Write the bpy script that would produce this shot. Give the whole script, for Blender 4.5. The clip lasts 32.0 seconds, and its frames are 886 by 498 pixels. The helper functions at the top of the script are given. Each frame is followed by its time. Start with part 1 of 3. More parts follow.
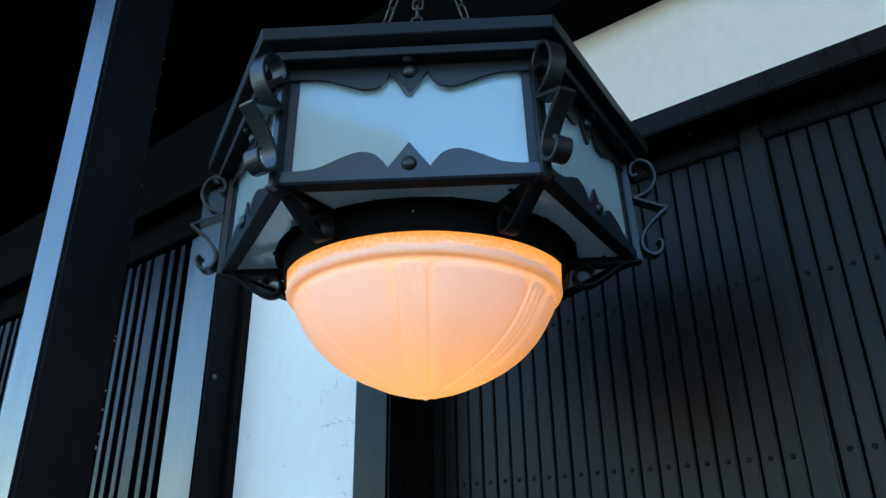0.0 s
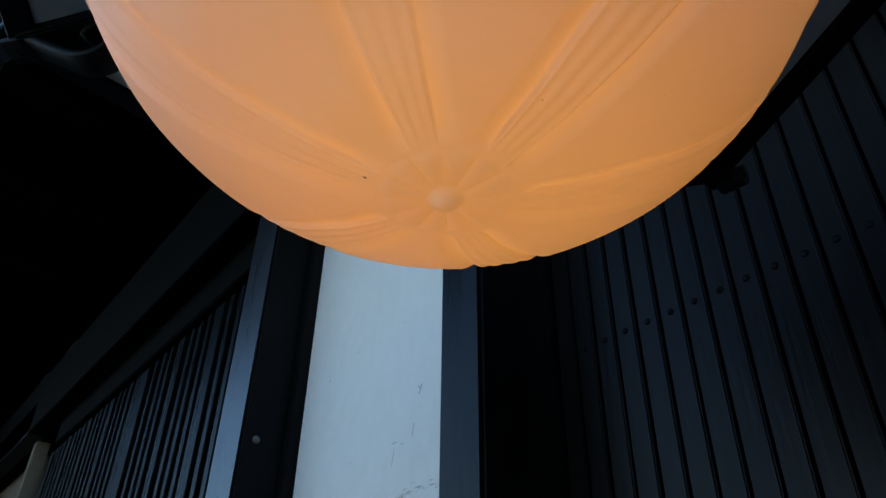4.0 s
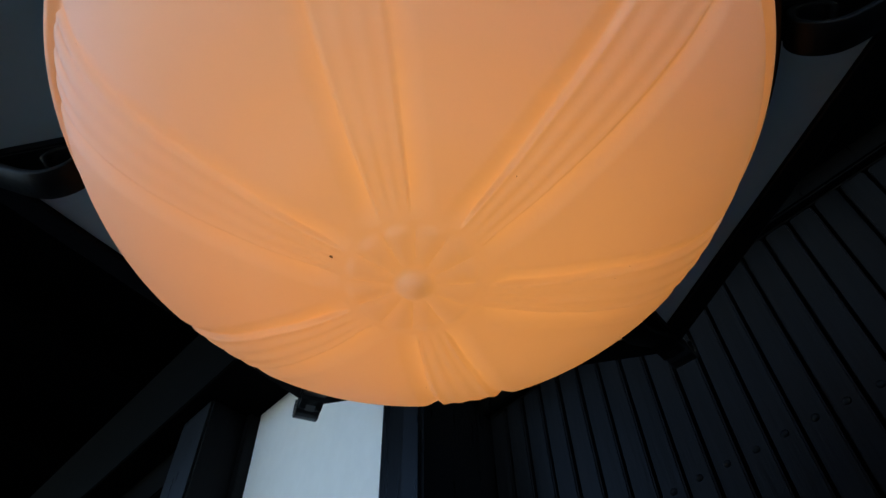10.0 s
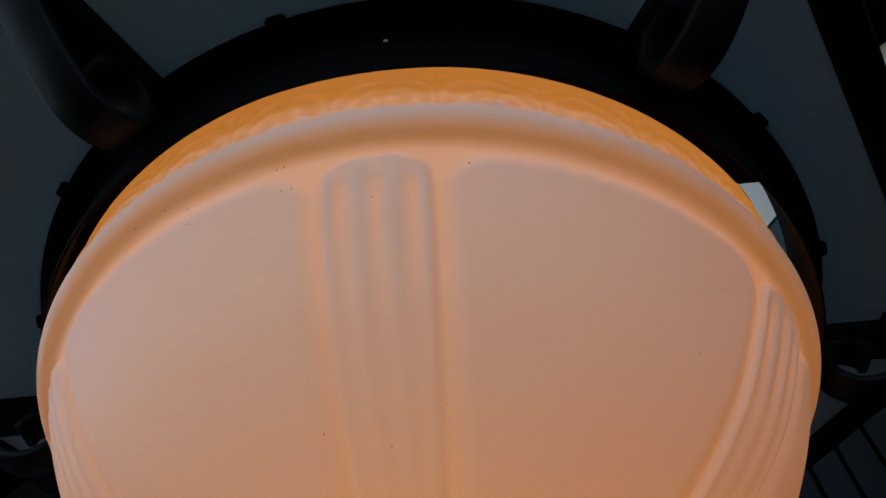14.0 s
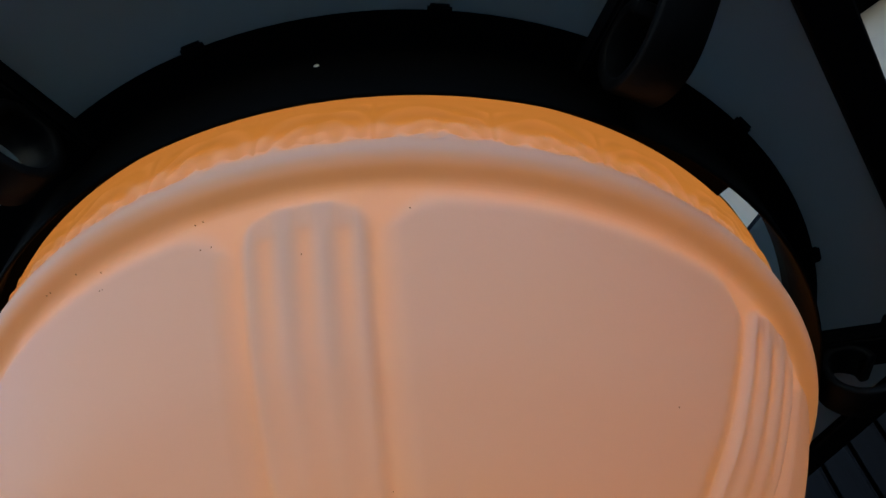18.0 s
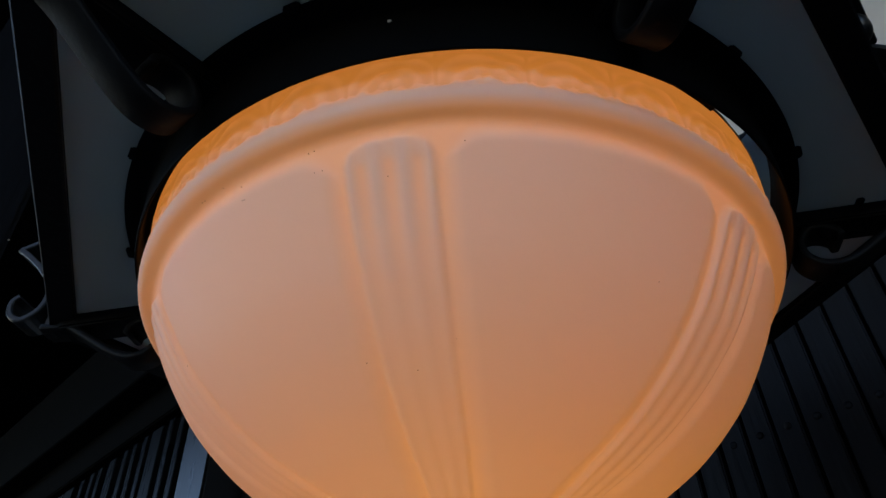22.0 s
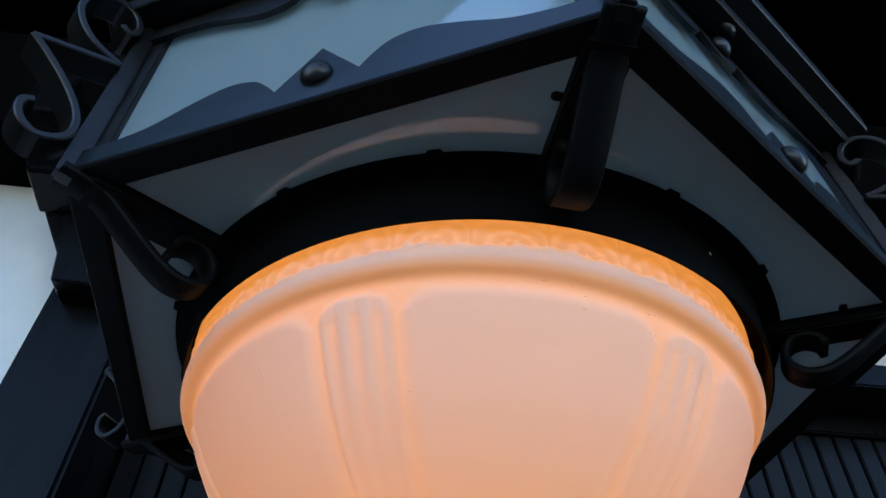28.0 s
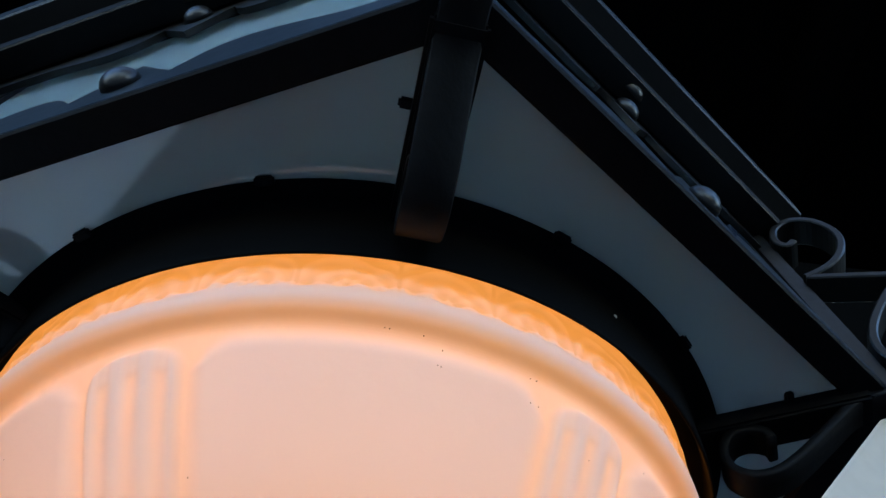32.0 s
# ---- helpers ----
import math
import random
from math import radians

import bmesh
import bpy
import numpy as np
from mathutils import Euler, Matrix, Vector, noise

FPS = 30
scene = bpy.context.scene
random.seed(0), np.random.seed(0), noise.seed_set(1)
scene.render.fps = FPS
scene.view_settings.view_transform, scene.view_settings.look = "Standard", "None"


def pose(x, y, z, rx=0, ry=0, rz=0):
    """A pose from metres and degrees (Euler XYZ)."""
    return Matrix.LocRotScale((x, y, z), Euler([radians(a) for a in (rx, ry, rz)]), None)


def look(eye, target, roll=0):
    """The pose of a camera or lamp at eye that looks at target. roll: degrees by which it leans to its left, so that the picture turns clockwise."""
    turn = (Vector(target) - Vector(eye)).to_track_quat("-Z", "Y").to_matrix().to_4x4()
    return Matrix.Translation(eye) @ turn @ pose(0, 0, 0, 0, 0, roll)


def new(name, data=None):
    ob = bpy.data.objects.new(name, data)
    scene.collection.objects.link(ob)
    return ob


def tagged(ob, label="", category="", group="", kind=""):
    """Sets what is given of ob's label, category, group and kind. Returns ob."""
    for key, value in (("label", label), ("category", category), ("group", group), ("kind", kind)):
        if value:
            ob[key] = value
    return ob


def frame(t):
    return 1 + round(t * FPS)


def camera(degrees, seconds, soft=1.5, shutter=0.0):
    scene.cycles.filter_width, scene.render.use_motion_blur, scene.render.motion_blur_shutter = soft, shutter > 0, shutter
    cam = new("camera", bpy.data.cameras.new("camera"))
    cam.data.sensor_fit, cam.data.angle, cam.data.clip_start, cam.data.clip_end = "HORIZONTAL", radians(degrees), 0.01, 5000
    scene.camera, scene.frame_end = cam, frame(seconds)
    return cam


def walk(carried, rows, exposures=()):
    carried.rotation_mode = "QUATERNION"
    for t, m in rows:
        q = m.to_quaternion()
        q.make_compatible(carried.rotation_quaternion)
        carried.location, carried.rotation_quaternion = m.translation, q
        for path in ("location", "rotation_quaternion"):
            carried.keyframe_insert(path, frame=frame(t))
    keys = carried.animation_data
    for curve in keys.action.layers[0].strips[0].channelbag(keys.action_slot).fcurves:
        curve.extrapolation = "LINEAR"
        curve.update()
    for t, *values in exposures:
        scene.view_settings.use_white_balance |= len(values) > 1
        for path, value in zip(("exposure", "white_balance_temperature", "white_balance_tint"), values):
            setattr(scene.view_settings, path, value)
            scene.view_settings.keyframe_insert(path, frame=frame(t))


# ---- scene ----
cam = camera(64.21, 32.0)
PATH = [
    (0, pose(0.6116, -0.7527, 2.0052, 113.46, 0.86, 37.86)),
    (0.5, pose(0.5575, -0.6684, 1.9683, 112.86, -0.78, 35.82)),
    (1, pose(0.4942, -0.4891, 2.0306, 112.08, 3.77, 46.20)),
    (1.5, pose(0.4394, -0.3804, 2.0633, 111.90, 4.05, 50.77)),
    (2, pose(0.3478, -0.3135, 2.0526, 113.91, 0.69, 48.45)),
    (2.5, pose(0.2876, -0.2562, 2.0449, 115.58, 0.02, 47.84)),
    (3, pose(0.2352, -0.2195, 2.0332, 116.45, -0.78, 51.24)),
    (3.5, pose(0.2077, -0.1796, 2.0210, 118.63, -0.31, 51.21)),
    (4, pose(0.1863, -0.1497, 2.0193, 123.89, -0.84, 50.84)),
    (4.5, pose(0.1684, -0.1270, 2.0136, 129.06, -1.14, 50.42)),
    (6.5, pose(0.1287, -0.1080, 1.9749, 144.93, 0.08, 47.44)),
    (6.6, pose(0.1277, -0.1103, 1.9757, 144.91, 0.28, 47.09)),
    (7, pose(0.1288, -0.1142, 1.9761, 144.86, 0.28, 46.96)),
    (7.5, pose(0.1315, -0.1189, 1.9781, 144.56, 0.56, 46.77)),
    (8, pose(0.1328, -0.1219, 1.9795, 144.17, 0.90, 46.46)),
    (8.5, pose(0.1334, -0.1226, 1.9799, 143.71, 0.89, 46.26)),
    (9, pose(0.1347, -0.1233, 1.9821, 143.39, 1.06, 46.14)),
    (9.5, pose(0.1371, -0.1227, 1.9830, 143.32, 1.17, 46.04)),
    (10, pose(0.1374, -0.1248, 1.9828, 143.10, 1.39, 45.75)),
    (10.5, pose(0.1381, -0.1223, 1.9805, 143.02, 1.25, 45.67)),
    (11, pose(0.1356, -0.1198, 1.9824, 142.95, 1.37, 45.64)),
    (11.5, pose(0.1347, -0.1192, 1.9806, 142.77, 1.52, 45.60)),
    (12, pose(0.1348, -0.1210, 1.9835, 142.68, 1.25, 45.36)),
    (12.5, pose(0.1419, -0.1316, 2.0009, 144.04, 1.59, 45.16)),
    (13, pose(0.1380, -0.1497, 2.0145, 148.34, 3.45, 45.47)),
    (13.4, pose(0.1451, -0.1755, 2.0367, 149.83, 4.25, 44.71)),
    (14, pose(0.1968, -0.2390, 2.1061, 143.45, 1.89, 40.17)),
    (14.5, pose(0.2067, -0.2400, 2.1274, 141.82, 2.33, 40.14)),
    (15, pose(0.2171, -0.2419, 2.1458, 140.68, 2.93, 40.36)),
    (15.5, pose(0.2167, -0.2358, 2.1516, 140.12, 3.08, 40.38)),
    (17.5, pose(0.2165, -0.2283, 2.1441, 141.69, 4.20, 42.47)),
    (18, pose(0.2140, -0.2282, 2.1435, 141.53, 3.82, 42.60)),
    (18.5, pose(0.2154, -0.2292, 2.1446, 141.11, 3.35, 42.70)),
    (19, pose(0.2176, -0.2356, 2.1461, 140.97, 3.37, 42.15)),
    (19.5, pose(0.2182, -0.2406, 2.1406, 141.29, 3.61, 41.90)),
    (20, pose(0.2176, -0.2429, 2.1394, 141.29, 3.87, 42.04)),
    (20.5, pose(0.2181, -0.2404, 2.1389, 141.21, 4.06, 42.38)),
    (21, pose(0.2160, -0.2438, 2.1341, 140.41, 3.96, 42.38)),
    (21.5, pose(0.2158, -0.2566, 2.1242, 137.65, 4.33, 42.32)),
    (21.6, pose(0.2273, -0.2563, 2.1198, 136.64, 3.02, 43.63)),
    (22, pose(0.2611, -0.2873, 2.0969, 129.74, 1.83, 45.31)),
    (22.2, pose(0.2645, -0.2903, 2.0906, 128.30, 0.79, 43.48)),
    (22.5, pose(0.2474, -0.3320, 2.0597, 125.65, 1.38, 36.76)),
    (22.8, pose(0.2236, -0.4097, 2.0406, 123.46, 0.94, 30.21)),
    (23, pose(0.2320, -0.4730, 2.0180, 122.57, 1.07, 28.15)),
    (23.4, pose(0.2300, -0.5703, 1.9850, 122.15, 1.11, 23.77)),
    (23.5, pose(0.2111, -0.6036, 1.9836, 121.47, 2.32, 21.48)),
    (24, pose(0.1519, -0.6295, 1.9851, 119.72, -0.15, 16.99)),
    (24.5, pose(0.0655, -0.6923, 2.0094, 119.67, -0.16, 8.38)),
    (26.5, pose(-0.0318, -0.6443, 2.0219, 124.50, 1.79, 1.77)),
    (27, pose(-0.0437, -0.5964, 2.0392, 126.27, 0.58, 1.22)),
    (27.5, pose(-0.0662, -0.5233, 2.0749, 130.57, -0.94, -3.08)),
    (28, pose(-0.0587, -0.4485, 2.0931, 134.66, -1.62, -6.08)),
    (28.5, pose(-0.0381, -0.3909, 2.1152, 140.33, -2.88, -5.75)),
    (29, pose(-0.0297, -0.3821, 2.1103, 144.61, -2.31, -5.58)),
    (29.5, pose(-0.0329, -0.3868, 2.1101, 145.54, -1.55, -5.76)),
    (30, pose(-0.0278, -0.3881, 2.1084, 146.99, -0.66, -6.07)),
    (30.5, pose(-0.0212, -0.3879, 2.1065, 147.15, -0.27, -6.26)),
    (31, pose(-0.0169, -0.3789, 2.1079, 146.94, 0.06, -6.34)),
    (31.5, pose(0.0000, -0.3637, 2.1197, 147.04, 0.10, -7.04)),
    (32, pose(0.0123, -0.3611, 2.1194, 148.04, -0.03, -7.62)),
]
EXPO = [(0, 0.1, 6150, 2), (1, 0.05, 5900, -1), (2, -0.4, 5900, 1), (4, -0.88, 6350, 6), (6.5, -0.78, 6700, 10), (12, -0.8, 6650, 9), (13, -0.72, 6450, 6), (14, -1.08, 6550, 9),
        (15, -1.2, 6600, 11), (17.5, -1.1, 6700, 12), (20, -1.03, 6800, 13), (21, -0.95, 6700, 11), (22, -1.15, 7200, 17), (23, -1.25, 7800, 19), (24.5, -0.88, 7450, 16),
        (26.5, -0.52, 6900, 14), (28, -0.4, 6500, 12), (29.5, -0.33, 6250, 11), (31, -0.22, 6200, 9), (32, -0.2, 6250, 10)]
SKY, BULB = 0.78, 1.80
BASE = 2.2          # height of the bowl's lowest point
walk(cam, PATH, exposures=EXPO)

# ---- light ----
world = bpy.data.worlds.new("sky")
scene.world = world
world.use_nodes = True
wn, wl = world.node_tree.nodes, world.node_tree.links
wn.clear()
sky = wn.new("ShaderNodeTexSky")
sky.sky_type, sky.sun_disc = "NISHITA", False
sky.sun_elevation, sky.sun_rotation = radians(24), radians(-67)
sky.air_density, sky.dust_density, sky.ozone_density = 1.0, 0.0, 4.0
wcoord, wmap = wn.new("ShaderNodeTexCoord"), wn.new("ShaderNodeMapping")
wmap.inputs["Scale"].default_value = (1.6, 1.6, 3.2)
wnoise, wramp, wmix = wn.new("ShaderNodeTexNoise"), wn.new("ShaderNodeValToRGB"), wn.new("ShaderNodeMix")
wnoise.inputs["Scale"].default_value, wnoise.inputs["Detail"].default_value = 2.2, 7
wramp.color_ramp.elements[0].position, wramp.color_ramp.elements[1].position = 0.70, 0.84
wmix.data_type = "RGBA"
wmix.inputs["B"].default_value = (2.2, 2.35, 2.6, 1)
wback = wn.new("ShaderNodeBackground")
wback.inputs["Strength"].default_value = SKY
wout = wn.new("ShaderNodeOutputWorld")
wl.new(wcoord.outputs["Generated"], wmap.inputs["Vector"])
wl.new(wmap.outputs["Vector"], wnoise.inputs["Vector"])
wl.new(wnoise.outputs["Fac"], wramp.inputs["Fac"])
wl.new(wramp.outputs["Color"], wmix.inputs["Factor"])
wl.new(sky.outputs["Color"], wmix.inputs["A"])
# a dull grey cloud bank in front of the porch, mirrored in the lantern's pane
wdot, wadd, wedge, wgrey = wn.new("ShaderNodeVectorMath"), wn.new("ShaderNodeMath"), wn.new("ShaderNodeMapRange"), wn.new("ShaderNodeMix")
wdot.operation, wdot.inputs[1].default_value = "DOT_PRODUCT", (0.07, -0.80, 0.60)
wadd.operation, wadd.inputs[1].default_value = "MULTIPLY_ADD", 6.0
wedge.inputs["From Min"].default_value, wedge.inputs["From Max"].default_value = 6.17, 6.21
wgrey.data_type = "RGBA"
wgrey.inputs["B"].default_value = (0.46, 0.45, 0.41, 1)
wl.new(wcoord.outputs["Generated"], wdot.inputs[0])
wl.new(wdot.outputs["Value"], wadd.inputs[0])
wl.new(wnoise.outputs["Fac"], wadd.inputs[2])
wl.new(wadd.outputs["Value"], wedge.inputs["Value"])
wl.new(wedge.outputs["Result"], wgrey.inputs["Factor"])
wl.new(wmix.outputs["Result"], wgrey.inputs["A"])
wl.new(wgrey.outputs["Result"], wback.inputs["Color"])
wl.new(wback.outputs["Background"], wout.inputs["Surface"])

sun = new("sun", bpy.data.lights.new("sun", "SUN"))
sun.data.energy, sun.data.angle, sun.data.color = 3.0, radians(0.6), (1.0, 0.93, 0.84)
sun.matrix_world = look((-5.5, 2.4, 4.2), (0, 0, 1.5))

bulb_light = new("bulb_light", bpy.data.lights.new("bulb_light", "POINT"))
bulb_light.data.energy, bulb_light.data.color, bulb_light.data.shadow_soft_size = BULB, (1.0, 0.75, 0.46), 0.055
bulb_light.location = (0, 0, BASE + 0.155)


# ---- materials ----
def shader(name):
    m = bpy.data.materials.new(name)
    m.use_nodes = True
    nodes, links = m.node_tree.nodes, m.node_tree.links
    return m, nodes, links, nodes["Principled BSDF"]


def surface(name, c0, c1, rough=0.5, rough_var=0.15, scale=8.0, stretch=(1, 1, 1), bump=0.2, bump_scale=60.0, metal=0.0,
            spec=0.5):
    """A worn surface: two-scale colour, uneven gloss and fine relief."""
    m, nodes, links, b = shader(name)
    co, mp = nodes.new("ShaderNodeTexCoord"), nodes.new("ShaderNodeMapping")
    mp.inputs["Scale"].default_value = stretch
    links.new(co.outputs["Object"], mp.inputs["Vector"])
    big, fine = nodes.new("ShaderNodeTexNoise"), nodes.new("ShaderNodeTexNoise")
    big.inputs["Scale"].default_value, big.inputs["Detail"].default_value = scale, 6
    fine.inputs["Scale"].default_value, fine.inputs["Detail"].default_value = bump_scale, 5
    info, shift = nodes.new("ShaderNodeObjectInfo"), nodes.new("ShaderNodeVectorMath")
    shift.operation = "ADD"
    links.new(mp.outputs["Vector"], shift.inputs[0])
    links.new(info.outputs["Random"], shift.inputs[1])
    links.new(shift.outputs["Vector"], big.inputs["Vector"])
    links.new(shift.outputs["Vector"], fine.inputs["Vector"])
    both = nodes.new("ShaderNodeMath")
    both.operation = "MULTIPLY_ADD"
    both.inputs[1].default_value = 0.45
    links.new(fine.outputs["Fac"], both.inputs[0])
    half = nodes.new("ShaderNodeMath")
    half.operation = "MULTIPLY"
    half.inputs[1].default_value = 0.6
    links.new(big.outputs["Fac"], half.inputs[0])
    links.new(half.outputs["Value"], both.inputs[2])
    ramp = nodes.new("ShaderNodeValToRGB")
    ramp.color_ramp.elements[0].position, ramp.color_ramp.elements[1].position = 0.32, 0.72
    ramp.color_ramp.elements[0].color, ramp.color_ramp.elements[1].color = (*c0, 1), (*c1, 1)
    links.new(both.outputs["Value"], ramp.inputs["Fac"])
    links.new(ramp.outputs["Color"], b.inputs["Base Color"])
    rr = nodes.new("ShaderNodeMapRange")
    rr.inputs["To Min"].default_value, rr.inputs["To Max"].default_value = rough - rough_var, rough + rough_var
    links.new(both.outputs["Value"], rr.inputs["Value"])
    links.new(rr.outputs["Result"], b.inputs["Roughness"])
    b.inputs["Metallic"].default_value = metal
    b.inputs["Specular IOR Level"].default_value = spec
    bp = nodes.new("ShaderNodeBump")
    bp.inputs["Strength"].default_value, bp.inputs["Distance"].default_value = bump, 0.004
    links.new(fine.outputs["Fac"], bp.inputs["Height"])
    links.new(bp.outputs["Normal"], b.inputs["Normal"])
    return m


IRON = surface("black_wrought_iron", (0.0055, 0.0054, 0.0050), (0.0125, 0.0120, 0.0112), 0.36, 0.10, 14, (1, 1, 1), 0.07, 140, 0.0, 0.48)
RINGPAINT = surface("matt_black_ring_paint", (0.002, 0.002, 0.0022), (0.004, 0.004, 0.0045), 0.62, 0.08, 14, (1, 1, 1), 0.05, 120, 0.0, 0.03)
TIMBER = surface("black_stained_timber", (0.003, 0.003, 0.0033), (0.007, 0.007, 0.0075), 0.28, 0.06, 5, (6, 6, 0.5), 0.07, 22, 0.0, 0.14)
BOARD = surface("charcoal_painted_board", (0.0041, 0.0039, 0.0041), (0.0084, 0.0080, 0.0083), 0.36, 0.08, 4, (5, 5, 0.4), 0.2, 26, 0.0, 0.16)
SLATPAINT = surface("black_painted_slat", (0.0018, 0.0019, 0.0022), (0.0045, 0.0048, 0.0052), 0.27, 0.06, 4, (5, 5, 0.4), 0.10, 26, 0.0, 0.085)
PLASTER = surface("white_lime_plaster", (0.80, 0.79, 0.77), (0.87, 0.86, 0.84), 0.85, 0.08, 2.2, (1, 1, 0.6), 0.12, 45, 0.0, 0.2)
# the same plaster with lamp warmth and eave shade put into its colour
WARMLITPLASTER = surface("warm_lit_plaster", (0.66, 0.565, 0.475), (0.74, 0.645, 0.555), 0.85, 0.08, 2.2, (1, 1, 0.6), 0.12, 45, 0.0, 0.2)
CHIP = surface("bare_wood_chip", (0.30, 0.27, 0.23), (0.45, 0.42, 0.37), 0.8, 0.1, 60, (1, 1, 1), 0.2, 200, 0.0, 0.2)
# black iron whose teal base carries the blue sheen of the sky
PLATE = surface("sky_tinted_sheet_iron", (0.0045, 0.0085, 0.0110), (0.0095, 0.0165, 0.0210), 0.31, 0.09, 9, (1, 1, 1), 0.05, 90, 0.0, 0.85)
CROWN = surface("dull_black_moulding", (0.0035, 0.0035, 0.0036), (0.0080, 0.0080, 0.0080), 0.42, 0.08, 14, (1, 1, 1), 0.07, 140, 0.0, 0.24)
MATT = surface("dull_black_paint", (0.002, 0.002, 0.0024), (0.005, 0.005, 0.006), 0.55, 0.08, 5, (6, 6, 0.5), 0.14, 22, 0.0, 0.12)
ZINC = surface("dull_zinc_sheet", (0.10, 0.10, 0.10), (0.16, 0.16, 0.16), 0.6, 0.1, 20, (1, 1, 1), 0.1, 120, 0.0, 0.3)
# pale colour that stands in for lamplight coming through a small hole
HOLELIGHT = surface("pale_hole_light", (0.78, 0.74, 0.66), (0.88, 0.85, 0.78), 0.4, 0.1, 60, (1, 1, 1), 0.0, 200, 0.0, 0.4)
LACQUER = surface("black_gloss_painted_post", (0.003, 0.003, 0.0035), (0.007, 0.007, 0.008), 0.30, 0.12, 5, (6, 6, 0.5), 0.06, 22, 0.0, 0.72)
# dark timber with the deep porch shade put into its near-black colour
DARK = surface("shade_black_timber", (0.0014, 0.0014, 0.0014), (0.003, 0.003, 0.003), 0.85, 0.1, 6, (1, 1, 1), 0.1, 40, 0.0, 0.03)
PAVING = surface("worn_asphalt_paving", (0.090, 0.087, 0.081), (0.130, 0.126, 0.118), 0.85, 0.08, 0.8, (1, 1, 1), 0.3, 30, 0.0, 0.3)
STONE = surface("grey_porch_stone", (0.06, 0.06, 0.06), (0.10, 0.098, 0.095), 0.85, 0.08, 1.5, (1, 1, 1), 0.3, 30, 0.0, 0.3)
SMUDGE = surface("grey_scuff", (0.40, 0.40, 0.41), (0.60, 0.60, 0.60), 0.9, 0.05, 40, (1, 1, 1), 0.0, 80, 0.0, 0.1)
# cream darkened in its colour to stand for the shade inside the porch
SHADEDCREAM = surface("shaded_cream_board", (0.10, 0.08, 0.06), (0.15, 0.12, 0.09), 0.8, 0.08, 6, (1, 1, 0.5), 0.2, 40, 0.0, 0.2)
CHAIN = surface("dull_steel_chain", (0.05, 0.045, 0.04), (0.11, 0.10, 0.09), 0.45, 0.1, 60, (1, 1, 1), 0.2, 200, 0.6, 0.5)
BRASS = surface("worn_bolt_iron", (0.005, 0.005, 0.0056), (0.011, 0.011, 0.012), 0.55, 0.1, 60, (1, 1, 1), 0.2, 200, 0.0, 0.1)


def opal_glass(title, lo, hi, ior, gloss, through_color):
    m, nodes, links, b = shader(title)
    noise_n = nodes.new("ShaderNodeTexNoise")
    noise_n.inputs["Scale"].default_value, noise_n.inputs["Detail"].default_value = 9, 4
    co = nodes.new("ShaderNodeTexCoord")
    links.new(co.outputs["Object"], noise_n.inputs["Vector"])
    ramp = nodes.new("ShaderNodeValToRGB")
    ramp.color_ramp.elements[0].color, ramp.color_ramp.elements[1].color = lo, hi
    links.new(noise_n.outputs["Fac"], ramp.inputs["Fac"])
    links.new(ramp.outputs["Color"], b.inputs["Base Color"])
    b.inputs["Roughness"].default_value = 0.55
    b.inputs["Coat Weight"].default_value, b.inputs["Coat Roughness"].default_value, b.inputs["Coat IOR"].default_value = 1.0, gloss, ior
    bp = nodes.new("ShaderNodeBump")
    bp.inputs["Strength"].default_value, bp.inputs["Distance"].default_value = 0.02, 0.003
    links.new(noise_n.outputs["Fac"], bp.inputs["Height"])
    links.new(bp.outputs["Normal"], b.inputs["Coat Normal"])
    milk, both = nodes.new("ShaderNodeBsdfTranslucent"), nodes.new("ShaderNodeAddShader")
    milk.inputs["Color"].default_value = through_color
    links.new(b.outputs["BSDF"], both.inputs[0])
    links.new(milk.outputs["BSDF"], both.inputs[1])
    links.new(both.outputs["Shader"], nodes["Material Output"].inputs["Surface"])
    return m


